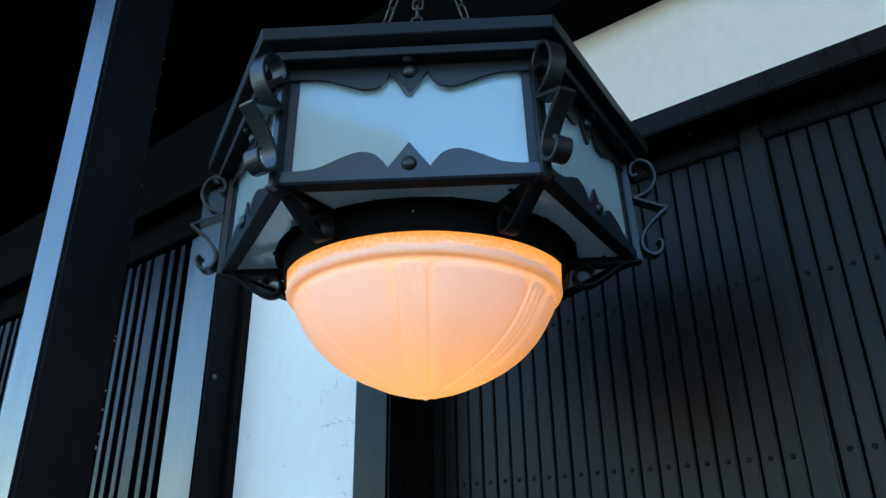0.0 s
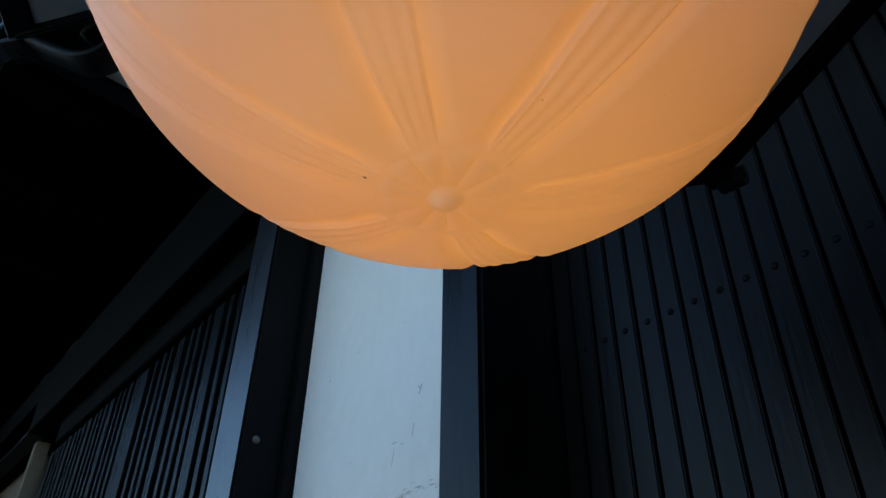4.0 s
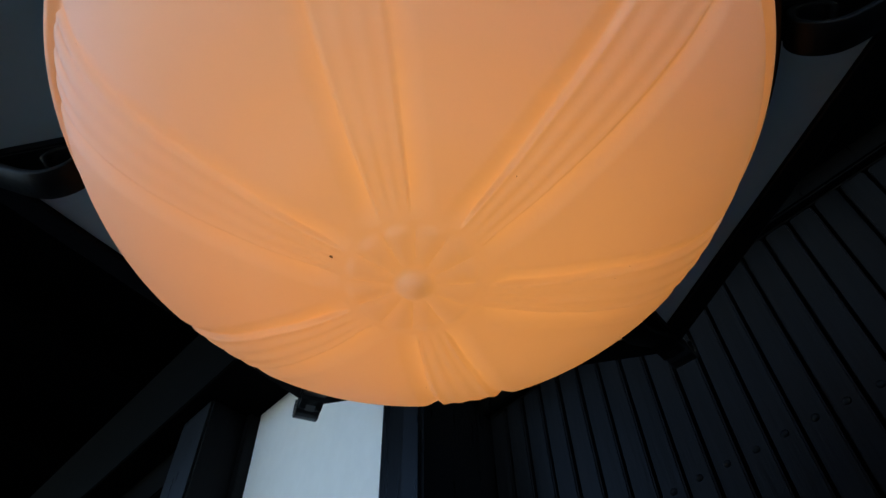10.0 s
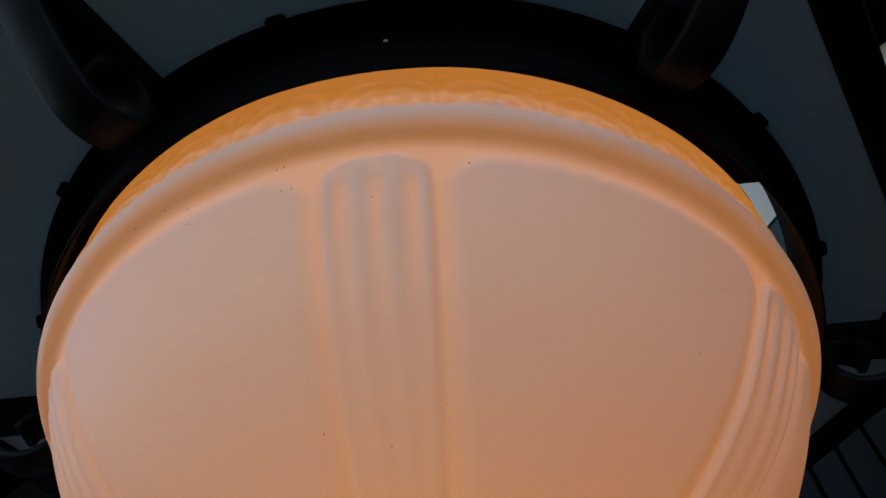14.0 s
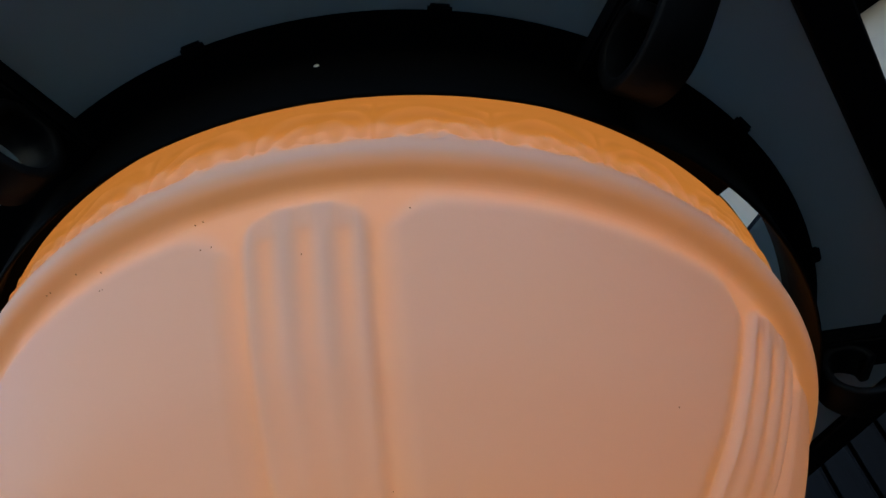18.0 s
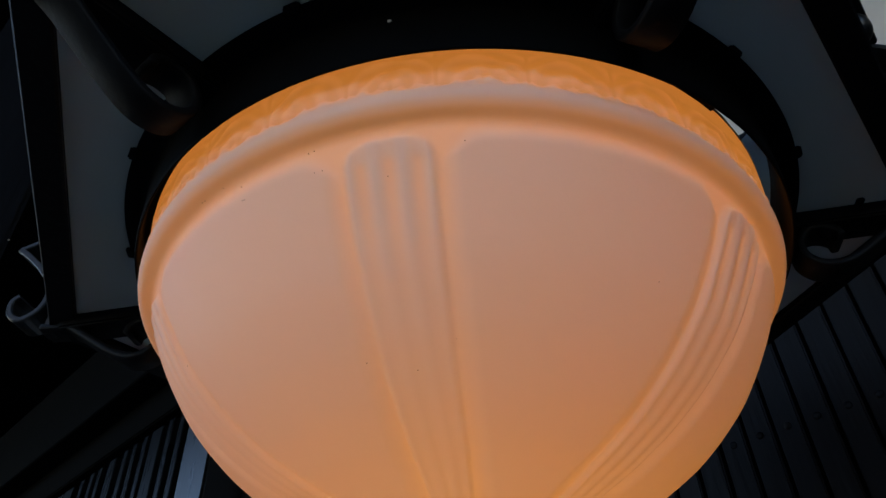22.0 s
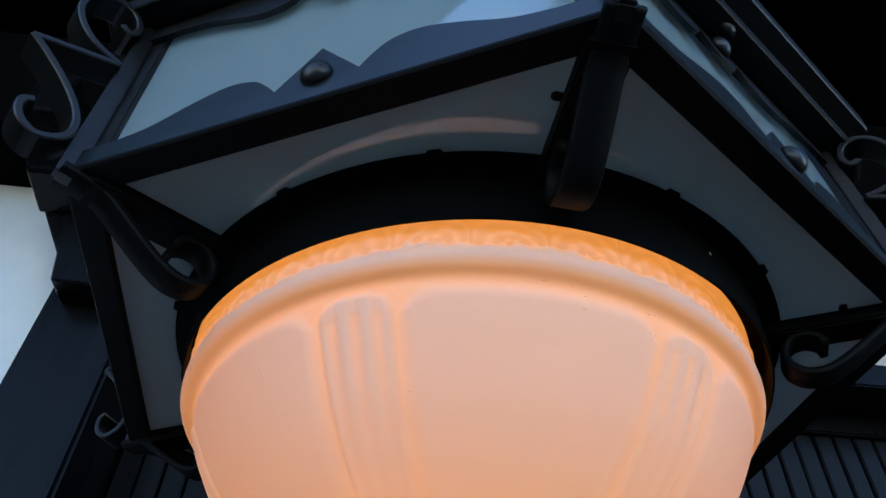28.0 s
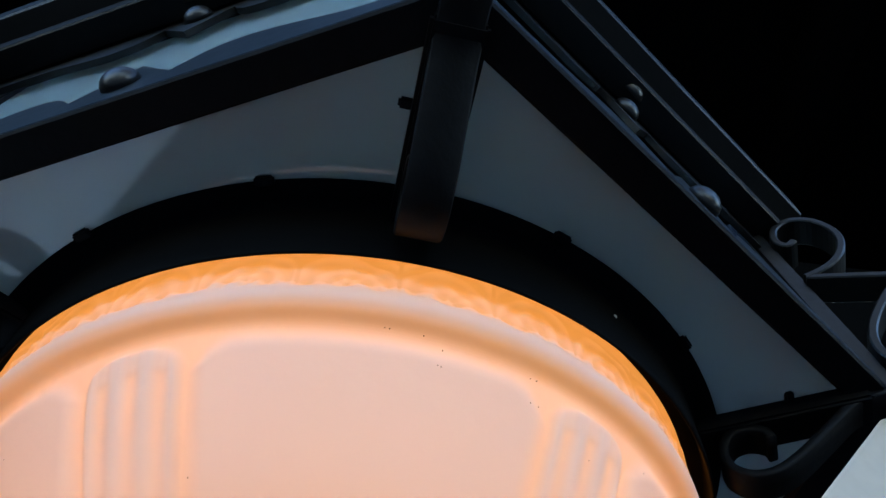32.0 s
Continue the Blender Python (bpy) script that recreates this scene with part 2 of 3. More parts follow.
def alabaster():
    """Moulded amber glass: frosted where it is thick, letting more of the bulb's light through where it is thin."""
    m, nodes, links, b = shader("amber_alabaster_glass")
    out = nodes["Material Output"]
    att = nodes.new("ShaderNodeAttribute")
    att.attribute_name = "thickness"
    co, cloud, fine = nodes.new("ShaderNodeTexCoord"), nodes.new("ShaderNodeTexNoise"), nodes.new("ShaderNodeTexNoise")
    cloud.inputs["Scale"].default_value, cloud.inputs["Detail"].default_value = 7, 5
    fine.inputs["Scale"].default_value, fine.inputs["Detail"].default_value = 300, 3
    links.new(co.outputs["Object"], cloud.inputs["Vector"])
    links.new(co.outputs["Object"], fine.inputs["Vector"])
    tr_ramp = nodes.new("ShaderNodeValToRGB")
    tr_ramp.color_ramp.elements[0].position, tr_ramp.color_ramp.elements[1].position = 0.25, 0.75
    tr_ramp.color_ramp.elements[0].color, tr_ramp.color_ramp.elements[1].color = (0.91, 0.545, 0.215, 1), (0.91, 0.478, 0.178, 1)
    links.new(cloud.outputs["Fac"], tr_ramp.inputs["Fac"])
    trans = nodes.new("ShaderNodeBsdfTranslucent")
    stain, deep = nodes.new("ShaderNodeMapRange"), nodes.new("ShaderNodeMix")      # the clear pressed neck is stained a deeper amber
    stain.inputs["From Min"].default_value, stain.inputs["From Max"].default_value = 0.29, 0.41
    deep.data_type = "RGBA"
    deep.inputs["A"].default_value = (0.74, 0.41, 0.125, 1)
    links.new(att.outputs["Fac"], stain.inputs["Value"])
    links.new(stain.outputs["Result"], deep.inputs["Factor"])
    links.new(tr_ramp.outputs["Color"], deep.inputs["B"])
    links.new(deep.outputs["Result"], trans.inputs["Color"])
    # thick frosted glass spreads the light: it leaves as from a smooth inner shell
    radial, unit, turn = nodes.new("ShaderNodeVectorMath"), nodes.new("ShaderNodeVectorMath"), nodes.new("ShaderNodeVectorTransform")
    radial.operation, radial.inputs[1].default_value = "SUBTRACT", (0, 0, 0.13)
    unit.operation = "NORMALIZE"
    turn.vector_type, turn.convert_from, turn.convert_to = "NORMAL", "OBJECT", "WORLD"
    links.new(co.outputs["Object"], radial.inputs[0])
    links.new(radial.outputs["Vector"], unit.inputs[0])
    links.new(unit.outputs["Vector"], turn.inputs["Vector"])
    links.new(turn.outputs["Vector"], trans.inputs["Normal"])
    df_ramp = nodes.new("ShaderNodeValToRGB")
    df_ramp.color_ramp.elements[0].color, df_ramp.color_ramp.elements[1].color = (0.85, 0.685, 0.61, 1), (0.93, 0.80, 0.74, 1)
    links.new(cloud.outputs["Fac"], df_ramp.inputs["Fac"])
    links.new(df_ramp.outputs["Color"], b.inputs["Base Color"])
    b.inputs["Roughness"].default_value, b.inputs["Specular IOR Level"].default_value = 0.5, 0.3
    bp = nodes.new("ShaderNodeBump")
    bp.inputs["Strength"].default_value, bp.inputs["Distance"].default_value = 0.08, 0.0006
    links.new(fine.outputs["Fac"], bp.inputs["Height"])
    links.new(bp.outputs["Normal"], b.inputs["Normal"])
    share = nodes.new("ShaderNodeMapRange")
    share.inputs["To Min"].default_value, share.inputs["To Max"].default_value = 0.05, 0.86
    links.new(att.outputs["Fac"], share.inputs["Value"])
    mix = nodes.new("ShaderNodeMixShader")
    links.new(share.outputs["Result"], mix.inputs["Fac"])
    links.new(trans.outputs["BSDF"], mix.inputs[1])
    links.new(b.outputs["BSDF"], mix.inputs[2])
    links.new(mix.outputs["Shader"], out.inputs["Surface"])
    return m


SPECK = surface("dark_speck", (0.28, 0.15, 0.08), (0.42, 0.24, 0.13), 0.8, 0.1, 90, (1, 1, 1), 0.0, 90, 0.0, 0.2)
PANE = opal_glass("opal_side_glass", (0.105, 0.148, 0.160, 1), (0.165, 0.205, 0.212, 1), 2.15, 0.012, (0.48, 0.54, 0.545, 1))
UNDERPANE = opal_glass("smoky_underside_glass", (0.165, 0.165, 0.152, 1), (0.215, 0.214, 0.198, 1), 1.75, 0.05, (0.42, 0.425, 0.405, 1))
BOWL = alabaster()


# ---- building helpers ----
def mesh_of(name, bm, smooth=False):
    me = bpy.data.meshes.new(name)
    bmesh.ops.recalc_face_normals(bm, faces=bm.faces)
    bm.to_mesh(me)
    bm.free()
    if smooth:
        for p in me.polygons:
            p.use_smooth = True
    return me


def part(name, bm, material, parent, label="", smooth=False):
    me = bm if isinstance(bm, bpy.types.Mesh) else mesh_of(name, bm, smooth)
    if not me.materials:
        me.materials.append(material)
    ob = new(name, me)
    ob.parent = parent
    return tagged(ob, label)


def empty(name, label, category, group="", kind="", at=(0, 0, 0)):
    ob = new(name)
    ob.location = at
    return tagged(ob, label, category, group, kind)


def box(x0, x1, y0, y1, z0, z1, bevel=0.003, bm=None):
    bm = bm or bmesh.new()
    made = bmesh.ops.create_cube(bm, size=1)
    for v in made["verts"]:
        v.co = Vector(((x0 + x1) / 2 + v.co.x * (x1 - x0), (y0 + y1) / 2 + v.co.y * (y1 - y0), (z0 + z1) / 2 + v.co.z * (z1 - z0)))
    if bevel:
        edges = list({e for v in made["verts"] for e in v.link_edges})
        bmesh.ops.bevel(bm, geom=edges, offset=bevel, segments=2, affect="EDGES")
    return bm


def prism(points, depth, m=None, bevel=0.0):
    """A plate: an outline in x and z, thick along y."""
    bm = bmesh.new()
    front = [bm.verts.new((x, -depth / 2, z)) for x, z in points]
    back = [bm.verts.new((x, depth / 2, z)) for x, z in points]
    bm.faces.new(front), bm.faces.new(back[::-1])
    n = len(points)
    for i in range(n):
        bm.faces.new((front[i], front[(i + 1) % n], back[(i + 1) % n], back[i]))
    if bevel:
        bmesh.ops.recalc_face_normals(bm, faces=bm.faces)
        edges = [e for e in bm.edges if len(e.link_faces) == 2 and e.calc_face_angle(0) > 1.0]
        bmesh.ops.bevel(bm, geom=edges, offset=bevel, segments=1, affect="EDGES")
    if m:
        bm.transform(m)
    return bm


def smooth_line(points, steps=5):
    """A Catmull-Rom line through the points."""
    p = [points[0]] + list(points) + [points[-1]]
    out = []
    for i in range(1, len(p) - 2):
        for s in range(steps):
            t = s / steps
            out.append(tuple(0.5 * (2 * b + (c - a) * t + (2 * a - 5 * b + 4 * c - d) * t * t + (3 * b - a - 3 * c + d) * t ** 3)
                             for a, b, c, d in zip(p[i - 1], p[i], p[i + 1], p[i + 2])))
    out.append(points[-1])
    return out


def ribbon(path, width, thick, bm=None):
    """A flat iron bar bent along a line in x and z, wide along y, with eased edges."""
    bm = bm or bmesh.new()
    rings = []
    n = len(path)
    for i, (x, z) in enumerate(path):
        a, b = path[max(i - 1, 0)], path[min(i + 1, n - 1)]
        tx, tz = b[0] - a[0], b[1] - a[1]
        l = math.hypot(tx, tz) or 1
        nx, nz = -tz / l * thick / 2, tx / l * thick / 2
        w, e = width / 2, min(thick, width) * 0.18
        ex = e / (thick / 2)
        ring = [(1 - ex, -w), (1, -w + e), (1, w - e), (1 - ex, w), (-1 + ex, w), (-1, w - e), (-1, -w + e), (-1 + ex, -w)]
        rings.append([bm.verts.new((x + nx * k, y, z + nz * k)) for k, y in ring])
    for r, s in zip(rings, rings[1:]):
        for i in range(8):
            bm.faces.new((r[i], r[(i + 1) % 8], s[(i + 1) % 8], s[i]))
    bm.faces.new(rings[0][::-1]), bm.faces.new(rings[-1])
    return bm


def lathe(profile, steps=96, closed=True):
    bm = bmesh.new()
    rings = [[bm.verts.new((r * math.cos(2 * math.pi * i / steps), r * math.sin(2 * math.pi * i / steps), z)) for i in range(steps)]
             for r, z in profile]
    pairs = list(zip(rings, rings[1:])) + ([(rings[-1], rings[0])] if closed else [])
    for a, b in pairs:
        for i in range(steps):
            j = (i + 1) % steps
            bm.faces.new((a[i], a[j], b[j], b[i]))
    return bm


def hex_band(profile):
    """A moulding swept round the lantern's six corners: corner radius and height, row by row, closed."""
    bm = bmesh.new()
    rings = [[bm.verts.new((r * math.cos(radians(60 * i)), r * math.sin(radians(60 * i)), z)) for i in range(6)] for r, z in profile]
    for a, b in zip(rings, rings[1:] + rings[:1]):
        for i in range(6):
            j = (i + 1) % 6
            bm.faces.new((a[i], a[j], b[j], b[i]))
    bmesh.ops.recalc_face_normals(bm, faces=bm.faces)
    edges = [e for e in bm.edges if e.calc_face_angle(0) > 0.6]
    bmesh.ops.bevel(bm, geom=edges, offset=0.0012, segments=1, affect="EDGES")
    return bm


def dome(radius, height, m=None, rings=5, steps=16):
    bm = bmesh.new()
    rows = []
    for k in range(rings):
        a = math.pi / 2 * k / rings
        rows.append([bm.verts.new((radius * math.cos(a) * math.cos(2 * math.pi * i / steps), radius * math.cos(a) * math.sin(2 * math.pi * i / steps),
                                   height * math.sin(a))) for i in range(steps)])
    top = bm.verts.new((0, 0, height))
    for a, b in zip(rows, rows[1:]):
        for i in range(steps):
            bm.faces.new((a[i], a[(i + 1) % steps], b[(i + 1) % steps], b[i]))
    for i in range(steps):
        bm.faces.new((rows[-1][i], rows[-1][(i + 1) % steps], top))
    bm.faces.new(rows[0][::-1])
    if m:
        bm.transform(m)
    return bm


# ---- the setting ----
G = BASE
ground = new("ground", mesh_of("ground", box(-60, 60, -60, 60, -0.2, 0.0, 0)))
ground.data.materials.append(PAVING)
tagged(ground, "worn grey asphalt paving in front of the porch", "ground", kind="structure")
porch_floor = new("floor", mesh_of("floor", box(-5.2, 3.2, -1.1, 1.2, 0.0, 0.03, 0.008)))
porch_floor.data.materials.append(STONE)
tagged(porch_floor, "dark stone slab floor under the porch", "floor", kind="structure")

ceiling_bm = box(-5.0, 3.0, -0.655, 1.2, G + 1.60, G + 1.68, 0)
for i in range(14):
    x = -4.8 + i * 0.57
    box(x, x + 0.075, -0.675, 1.1, G + 1.47, G + 1.602, 0.004, ceiling_bm)
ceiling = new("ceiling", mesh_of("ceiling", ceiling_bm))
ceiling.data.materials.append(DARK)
tagged(ceiling, "near-black boarded porch ceiling on rafters, coloured for deep shade", "ceiling", kind="structure")

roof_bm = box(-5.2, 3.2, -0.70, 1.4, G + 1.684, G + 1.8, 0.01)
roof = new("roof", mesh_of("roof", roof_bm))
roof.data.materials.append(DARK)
tagged(roof, "dark porch roof above the boarded ceiling", "roof", kind="structure")


gutter = new("gutter", mesh_of("gutter", box(-5.2, 3.2, -0.845, -0.815, G + 1.55, G + 1.58, 0.008)))
gutter.data.materials.append(DARK)
tagged(gutter, "thin dark gutter along the porch eave", "gutter", kind="structure")
for gx in (-4.6, -1.6, 2.6):
    part("gutter_strap", box(gx, gx + 0.02, -0.84, -0.65, G + 1.581, G + 1.60, 0.002), DARK, gutter)


def wall_piece(name, x0, x1, y0, y1, z0, z1, material, label, category="wall", bevel=0.003):
    ob = new(name, mesh_of(name, box(x0, x1, y0, y1, z0, z1, bevel)))
    ob.data.materials.append(material)
    return tagged(ob, label, category, kind="structure")


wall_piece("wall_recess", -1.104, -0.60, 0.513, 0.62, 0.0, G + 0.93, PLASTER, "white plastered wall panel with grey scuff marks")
wall_piece("wall_upper", -0.47, 2.4, 0.492, 0.58, G + 0.60, G + 0.92, WARMLITPLASTER, "plaster band above the dark beam, tinted as warmly lit")
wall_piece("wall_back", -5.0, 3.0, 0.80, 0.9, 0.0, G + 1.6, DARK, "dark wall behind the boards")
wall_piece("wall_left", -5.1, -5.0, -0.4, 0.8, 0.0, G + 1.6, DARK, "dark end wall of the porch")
wall_piece("wall_far", -4.95, -3.80, 0.50, 0.56, 0.0, G + 1.6, SHADEDCREAM, "far cream plaster wall beyond the slatted screen, coloured as shaded")
wall_piece("beam_far", -4.95, -3.5, 0.36, 0.435, G + 0.90, G + 1.06, MATT, "dark beam across the far cream wall", "beam")
wall_piece("trim_far", -3.63, -3.57, 0.42, 0.48, 0.0, G + 0.90, SHADEDCREAM, "pale upright edge board by the far wall", "trim")
wall_piece("wall_side", 2.4, 2.5, -0.4, 0.8, 0.0, G + 1.6, DARK, "dark side wall of the porch")
# unseen wall, added so that the far slats mirror less bright sky
wall_piece("wall_neighbour", -14.4, -14.0, -4.4, -0.6, 0.0, 11.0, DARK, "unseen dark wall added to dim reflections in the slats")
# another added wall out of view; it cuts the sky mirrored by the boards
wall_piece("wall_opposite", 8.0, 17.0, -10.4, -10.0, 0.0, 6.0, DARK, "unseen dark wall added to dim reflections in the boards")
wall_piece("beam_top", -5.0, 2.4, 0.36, 0.66, G + 0.905, G + 1.20, DARK, "black stained horizontal timber beam under the ceiling", "beam")
wall_piece("beam_lintel", -0.50, 2.4, 0.477, 0.60, G + 0.583, G + 0.631, TIMBER, "black stained timber lintel over the boarded doors", "beam")
wall_piece("trim_shadow", -0.50, 2.4, 0.575, 0.70, G + 0.548, G + 0.590, TIMBER, "dark rail above the boarded panels", "rail")

# scuffs on the plaster
scuff = empty("scuff_marks", "grey scuff marks on white plaster", "marks", kind="stuff")
rng = random.Random(3)
bm = bmesh.new()
for row_z, x0, x1, n in ((0.1145, -0.765, -0.645, 16), (-0.086, -0.72, -0.645, 18), (0.06, -0.68, -0.64, 5), (-0.02, -0.70, -0.645, 7), (-0.22, -0.75, -0.65, 9), (0.2, -1.0, -0.7, 3), (0.42, -0.98, -0.7, 3), (-0.1, -1.02, -0.85, 4)):
    for i in range(n):
        x = rng.uniform(x0, x1)
        z = G + row_z + rng.gauss(0, 0.004)
        w, h = rng.uniform(0.0015, 0.009), rng.uniform(0.0003, 0.0010)
        a, b, c, d = [bm.verts.new((x + dx * w, 0.5118, z + dz * h)) for dx, dz in ((-1, -1), (1, -0.6), (0.8, 1), (-0.7, 0.8))]
        bm.faces.new((a, b, c, d))
for i in range(46):
    x, z = -0.642 - abs(rng.gauss(0, 0.022)), G + rng.choice((-0.052, -0.058, -0.083, -0.09, -0.1, -0.118, -0.126)) + rng.gauss(0, 0.002)
    w, h = rng.uniform(0.002, 0.009), rng.uniform(0.0003, 0.0007)
    bm.faces.new([bm.verts.new((x + dx * w, 0.5116, z + dz * h)) for dx, dz in ((-1, -0.4), (0.9, -1), (1, 0.6), (-0.8, 1))])
for i in range(26):
    x, z = -0.765 + 0.0048 * i + rng.uniform(-0.001, 0.001), G + 0.1140 + rng.gauss(0, 0.0012)
    w, h = rng.uniform(0.0012, 0.0032), rng.uniform(0.0003, 0.0009)
    bm.faces.new([bm.verts.new((x + dx * w, 0.5115, z + dz * h)) for dx, dz in ((-1, -0.4), (0.9, -1), (1, 0.6), (-0.8, 1))])
for x, z, w, h, lean in ((-1.001, 0.392, 0.0022, 0.0020, 0), (-0.695, 0.280, 0.0018, 0.0090, 0.0035), (-0.699, 0.284, 0.0014, 0.0040, -0.002), (-1.056, 0.119, 0.0020, 0.0065, 0.004),
                          (-0.895, 0.0255, 0.0030, 0.0016, 0), (-0.889, 0.0262, 0.0018, 0.0014, 0), (-0.712, 0.215, 0.0012, 0.012, 0.002), (-0.765, 0.18, 0.0010, 0.014, 0.003)):
    bm.faces.new([bm.verts.new((x + dx * w + dz * lean, 0.5117, G + z + dz * h)) for dx, dz in ((-1, -0.8), (0.6, -1), (1, 0.7), (-0.7, 1))])
part("scuff", bm, SMUDGE, scuff)

# ---- posts ----
def post(name, x0, x1, y0, y1, z0, z1, label, material=None, bevel=0.006):
    ob = empty(name, label, "post", at=((x0 + x1) / 2, (y0 + y1) / 2, z0))
    bm = box(x0 - ob.location.x, x1 - ob.location.x, y0 - ob.location.y, y1 - ob.location.y, 0, z1 - z0, bevel)
    part("shaft", bm, material or TIMBER, ob)
    return ob


porch_post = post("porch_post", -0.588, -0.487, -0.308, -0.198, 0.0, G + 1.6, "square black painted porch post with chipped edges", LACQUER)
jamb_post = post("wall_post", -1.254, -1.124, 0.395, 0.56, 0.0, G + 0.905, "black stained wall post beside the slatted screen", LACQUER)
for two_paint in (porch_post, jamb_post):            # every side but the front takes a darker, duller paint
    shaft = two_paint.children[0]
    shaft.data.materials.append(MATT)
    for p in shaft.data.polygons:
        if p.normal.y > -0.9:
            p.material_index = 1
corner_post = post("corner_post", -0.507, -0.463, 0.437, 0.66, 0.0, G + 0.905, "black stained wall post between plaster and boarded door")
part("edge_board", box(-0.153, 0.0, -0.042, 0.0, 0, G + 0.90, 0.003), TIMBER, corner_post)
door_post = post("door_post", 0.3445, 0.390, 0.571, 0.68, 0.0, G + 0.581, "charcoal painted post between two boarded panels", BOARD, 0.004)
chip_bm = bmesh.new()
bmesh.ops.create_icosphere(chip_bm, subdivisions=1, radius=1)
CHIPM = mesh_of("chip", chip_bm)
crng = random.Random(8)
for z in [0.133, -0.037, 0.582, 0.052, 0.022, 0.141] + [crng.uniform(-0.25, 0.7) for _ in range(7)]:
    part("chip", CHIPM, CHIP, porch_post).matrix_local = Matrix.Translation((0.0492, 0.0538, G + z)) @ Matrix.Diagonal((0.0012, 0.0012, crng.uniform(0.0012, 0.0028), 1))
part("edge_board", box(0.0652, 0.0845, 0.010, 0.08, 0, G + 0.90, 0.002), MATT, jamb_post)
pb = dome(0.008, 0.005, Matrix.Rotation(radians(90), 4, "Y"))
pb.transform(Matrix.Translation((0.0645, -0.05, G + 0.283)))
part("bolt", pb, ZINC, jamb_post, "pale worn bolt head", True)

knee = empty("knee_brace", "black stained timber bracket on top of the wall post", "bracket", at=(-0.6, 0.478, G + 0.6))
part("brace", prism([(-0.20, 0.33), (-0.154, 0.293), (-0.026, 0.088), (-0.012, 0.028), (0.055, 0.026), (0.10, 0.15), (0.10, 0.33)], 0.066, None, 0.003), TIMBER, knee)
arm = bmesh.new()
sec = [(-0.218, 0.225), (-0.218, 0.325), (-0.03, 0.325), (-0.03, 0.175), (-0.118, 0.185), (-0.128, 0.195)]
cheek = [[arm.verts.new((x, y, z)) for y, z in sec] for x in (-0.092, -0.030)]
arm.faces.new(cheek[0]), arm.faces.new(cheek[1][::-1])
for i in range(6):
    j = (i + 1) % 6
    arm.faces.new((cheek[0][i], cheek[0][j], cheek[1][j], cheek[1][i]))
bmesh.ops.recalc_face_normals(arm, faces=arm.faces)
bmesh.ops.bevel(arm, geom=arm.edges[:], offset=0.004, segments=1, affect="EDGES")
part("bracket_arm", arm, TIMBER, knee)

# ---- boarded panels ----
def bolt_mesh():
    return mesh_of("bolt", dome(0.0048, 0.0030, Matrix.Rotation(radians(90), 4, "X"), 4, 12), True)


BOLT = bolt_mesh()


def boarded(name, x0, pitch, gap, count, y, z0, z1, label, rows):
    ob = empty(name, label, "panel", kind="structure", at=(x0, y, z0))
    me = mesh_of("board", box(0, pitch - gap, -0.012, 0.012, 0, z1 - z0, 0.002))
    back = part("backing", box(-0.01, count * pitch + 0.01, 0.014, 0.03, 0, z1 - z0, 0.001), DARK, ob)
    for i in range(count):
        b = part("board", me, BOARD, ob)
        b.location = (i * pitch, rng.uniform(-0.0012, 0.0012), 0)
        for r in rows:
            k = part("bolt", BOLT, BRASS, b)
            k.location = ((pitch - gap) / 2, -0.012, G + r - z0)
    return ob


boarded("door_1", -0.4573, 0.0364, 0.0050, 22, 0.60, 0.05, G + 0.545, "charcoal vertical boards with rows of round bolts", (-0.05, 0.27, -0.6, -1.2))
boarded("door_2", 0.3945, 0.0364, 0.0050, 36, 0.60, 0.05, G + 0.556, "charcoal vertical boards with rows of round bolts", (-0.045, 0.262, -0.6, -1.2))
part("top_rail", box(-0.46, 0.334, 0.586, 0.60, G + 0.545, G + 0.575, 0.003), BOARD, bpy.data.objects["trim_shadow"])
part("top_rail", box(0.334, 1.9, 0.586, 0.60, G + 0.557, G + 0.58, 0.003), BOARD, bpy.data.objects["trim_shadow"])

# ---- slatted screen ----
screen = empty("slatted_screen", "black vertical timber slats of mixed width beside the wall post", "screen", kind="structure", at=(-1.379, 0.465, 0.05))
SLATS = {w: mesh_of("slat", box(-w, 0, -0.012, 0.012, 0, G + 0.79 - 0.05, 0.002)) for w in (0.029, 0.050, 0.062, 0.128)}
x = 0.0
spacing = [(0.033, 0.029), (0.034, 0.029), (0.034, 0.062), (0.022, 0.029), (0.034, 0.029), (0.030, 0.029), (0.045, 0.050), (0.042, 0.029), (0.028, 0.029), (0.042, 0.029), (0.050, 0.128)]
for gap, width in spacing + [(0.030, 0.029), (0.034, 0.029), (0.030, 0.029), (0.040, 0.050)] * 4:
    x -= gap
    part("slat", SLATS[width], SLATPAINT, screen).location = (x, 0, 0)
    x -= width
part("edge_board", box(0.0, 0.124, -0.012, 0.012, 0, G + 0.79, 0.002), LACQUER, screen)
# near-black rail: the shade over the slats is put into its colour
part("top_rail", box(-1.84, 0.12, -0.03, 0.03, G + 0.75, G + 0.86, 0.004), DARK, screen)
part("backing", box(-1.84, 0.12, 0.05, 0.07, 0, G + 0.86, 0.001), DARK, screen)

# ---- the lantern ----
lantern = empty("hanging_lantern", "black iron hexagonal lantern with opal panes and lit amber bowl", "lantern", at=(0.0033, 0.0003, BASE))
lantern.rotation_euler = (0, 0, radians(-85.2))
RC, ZC = 0.3086, 0.1955            # corner radius, height of the lower frame
AP = RC * math.cos(radians(30))
SIDE = [Matrix.Rotation(radians(30 + 60 * k + 90), 4, "Z") @ Matrix.Translation((0, -AP, ZC)) for k in range(6)]
CORNER = [Matrix.Rotation(radians(60 * k), 4, "Z") for k in range(6)]


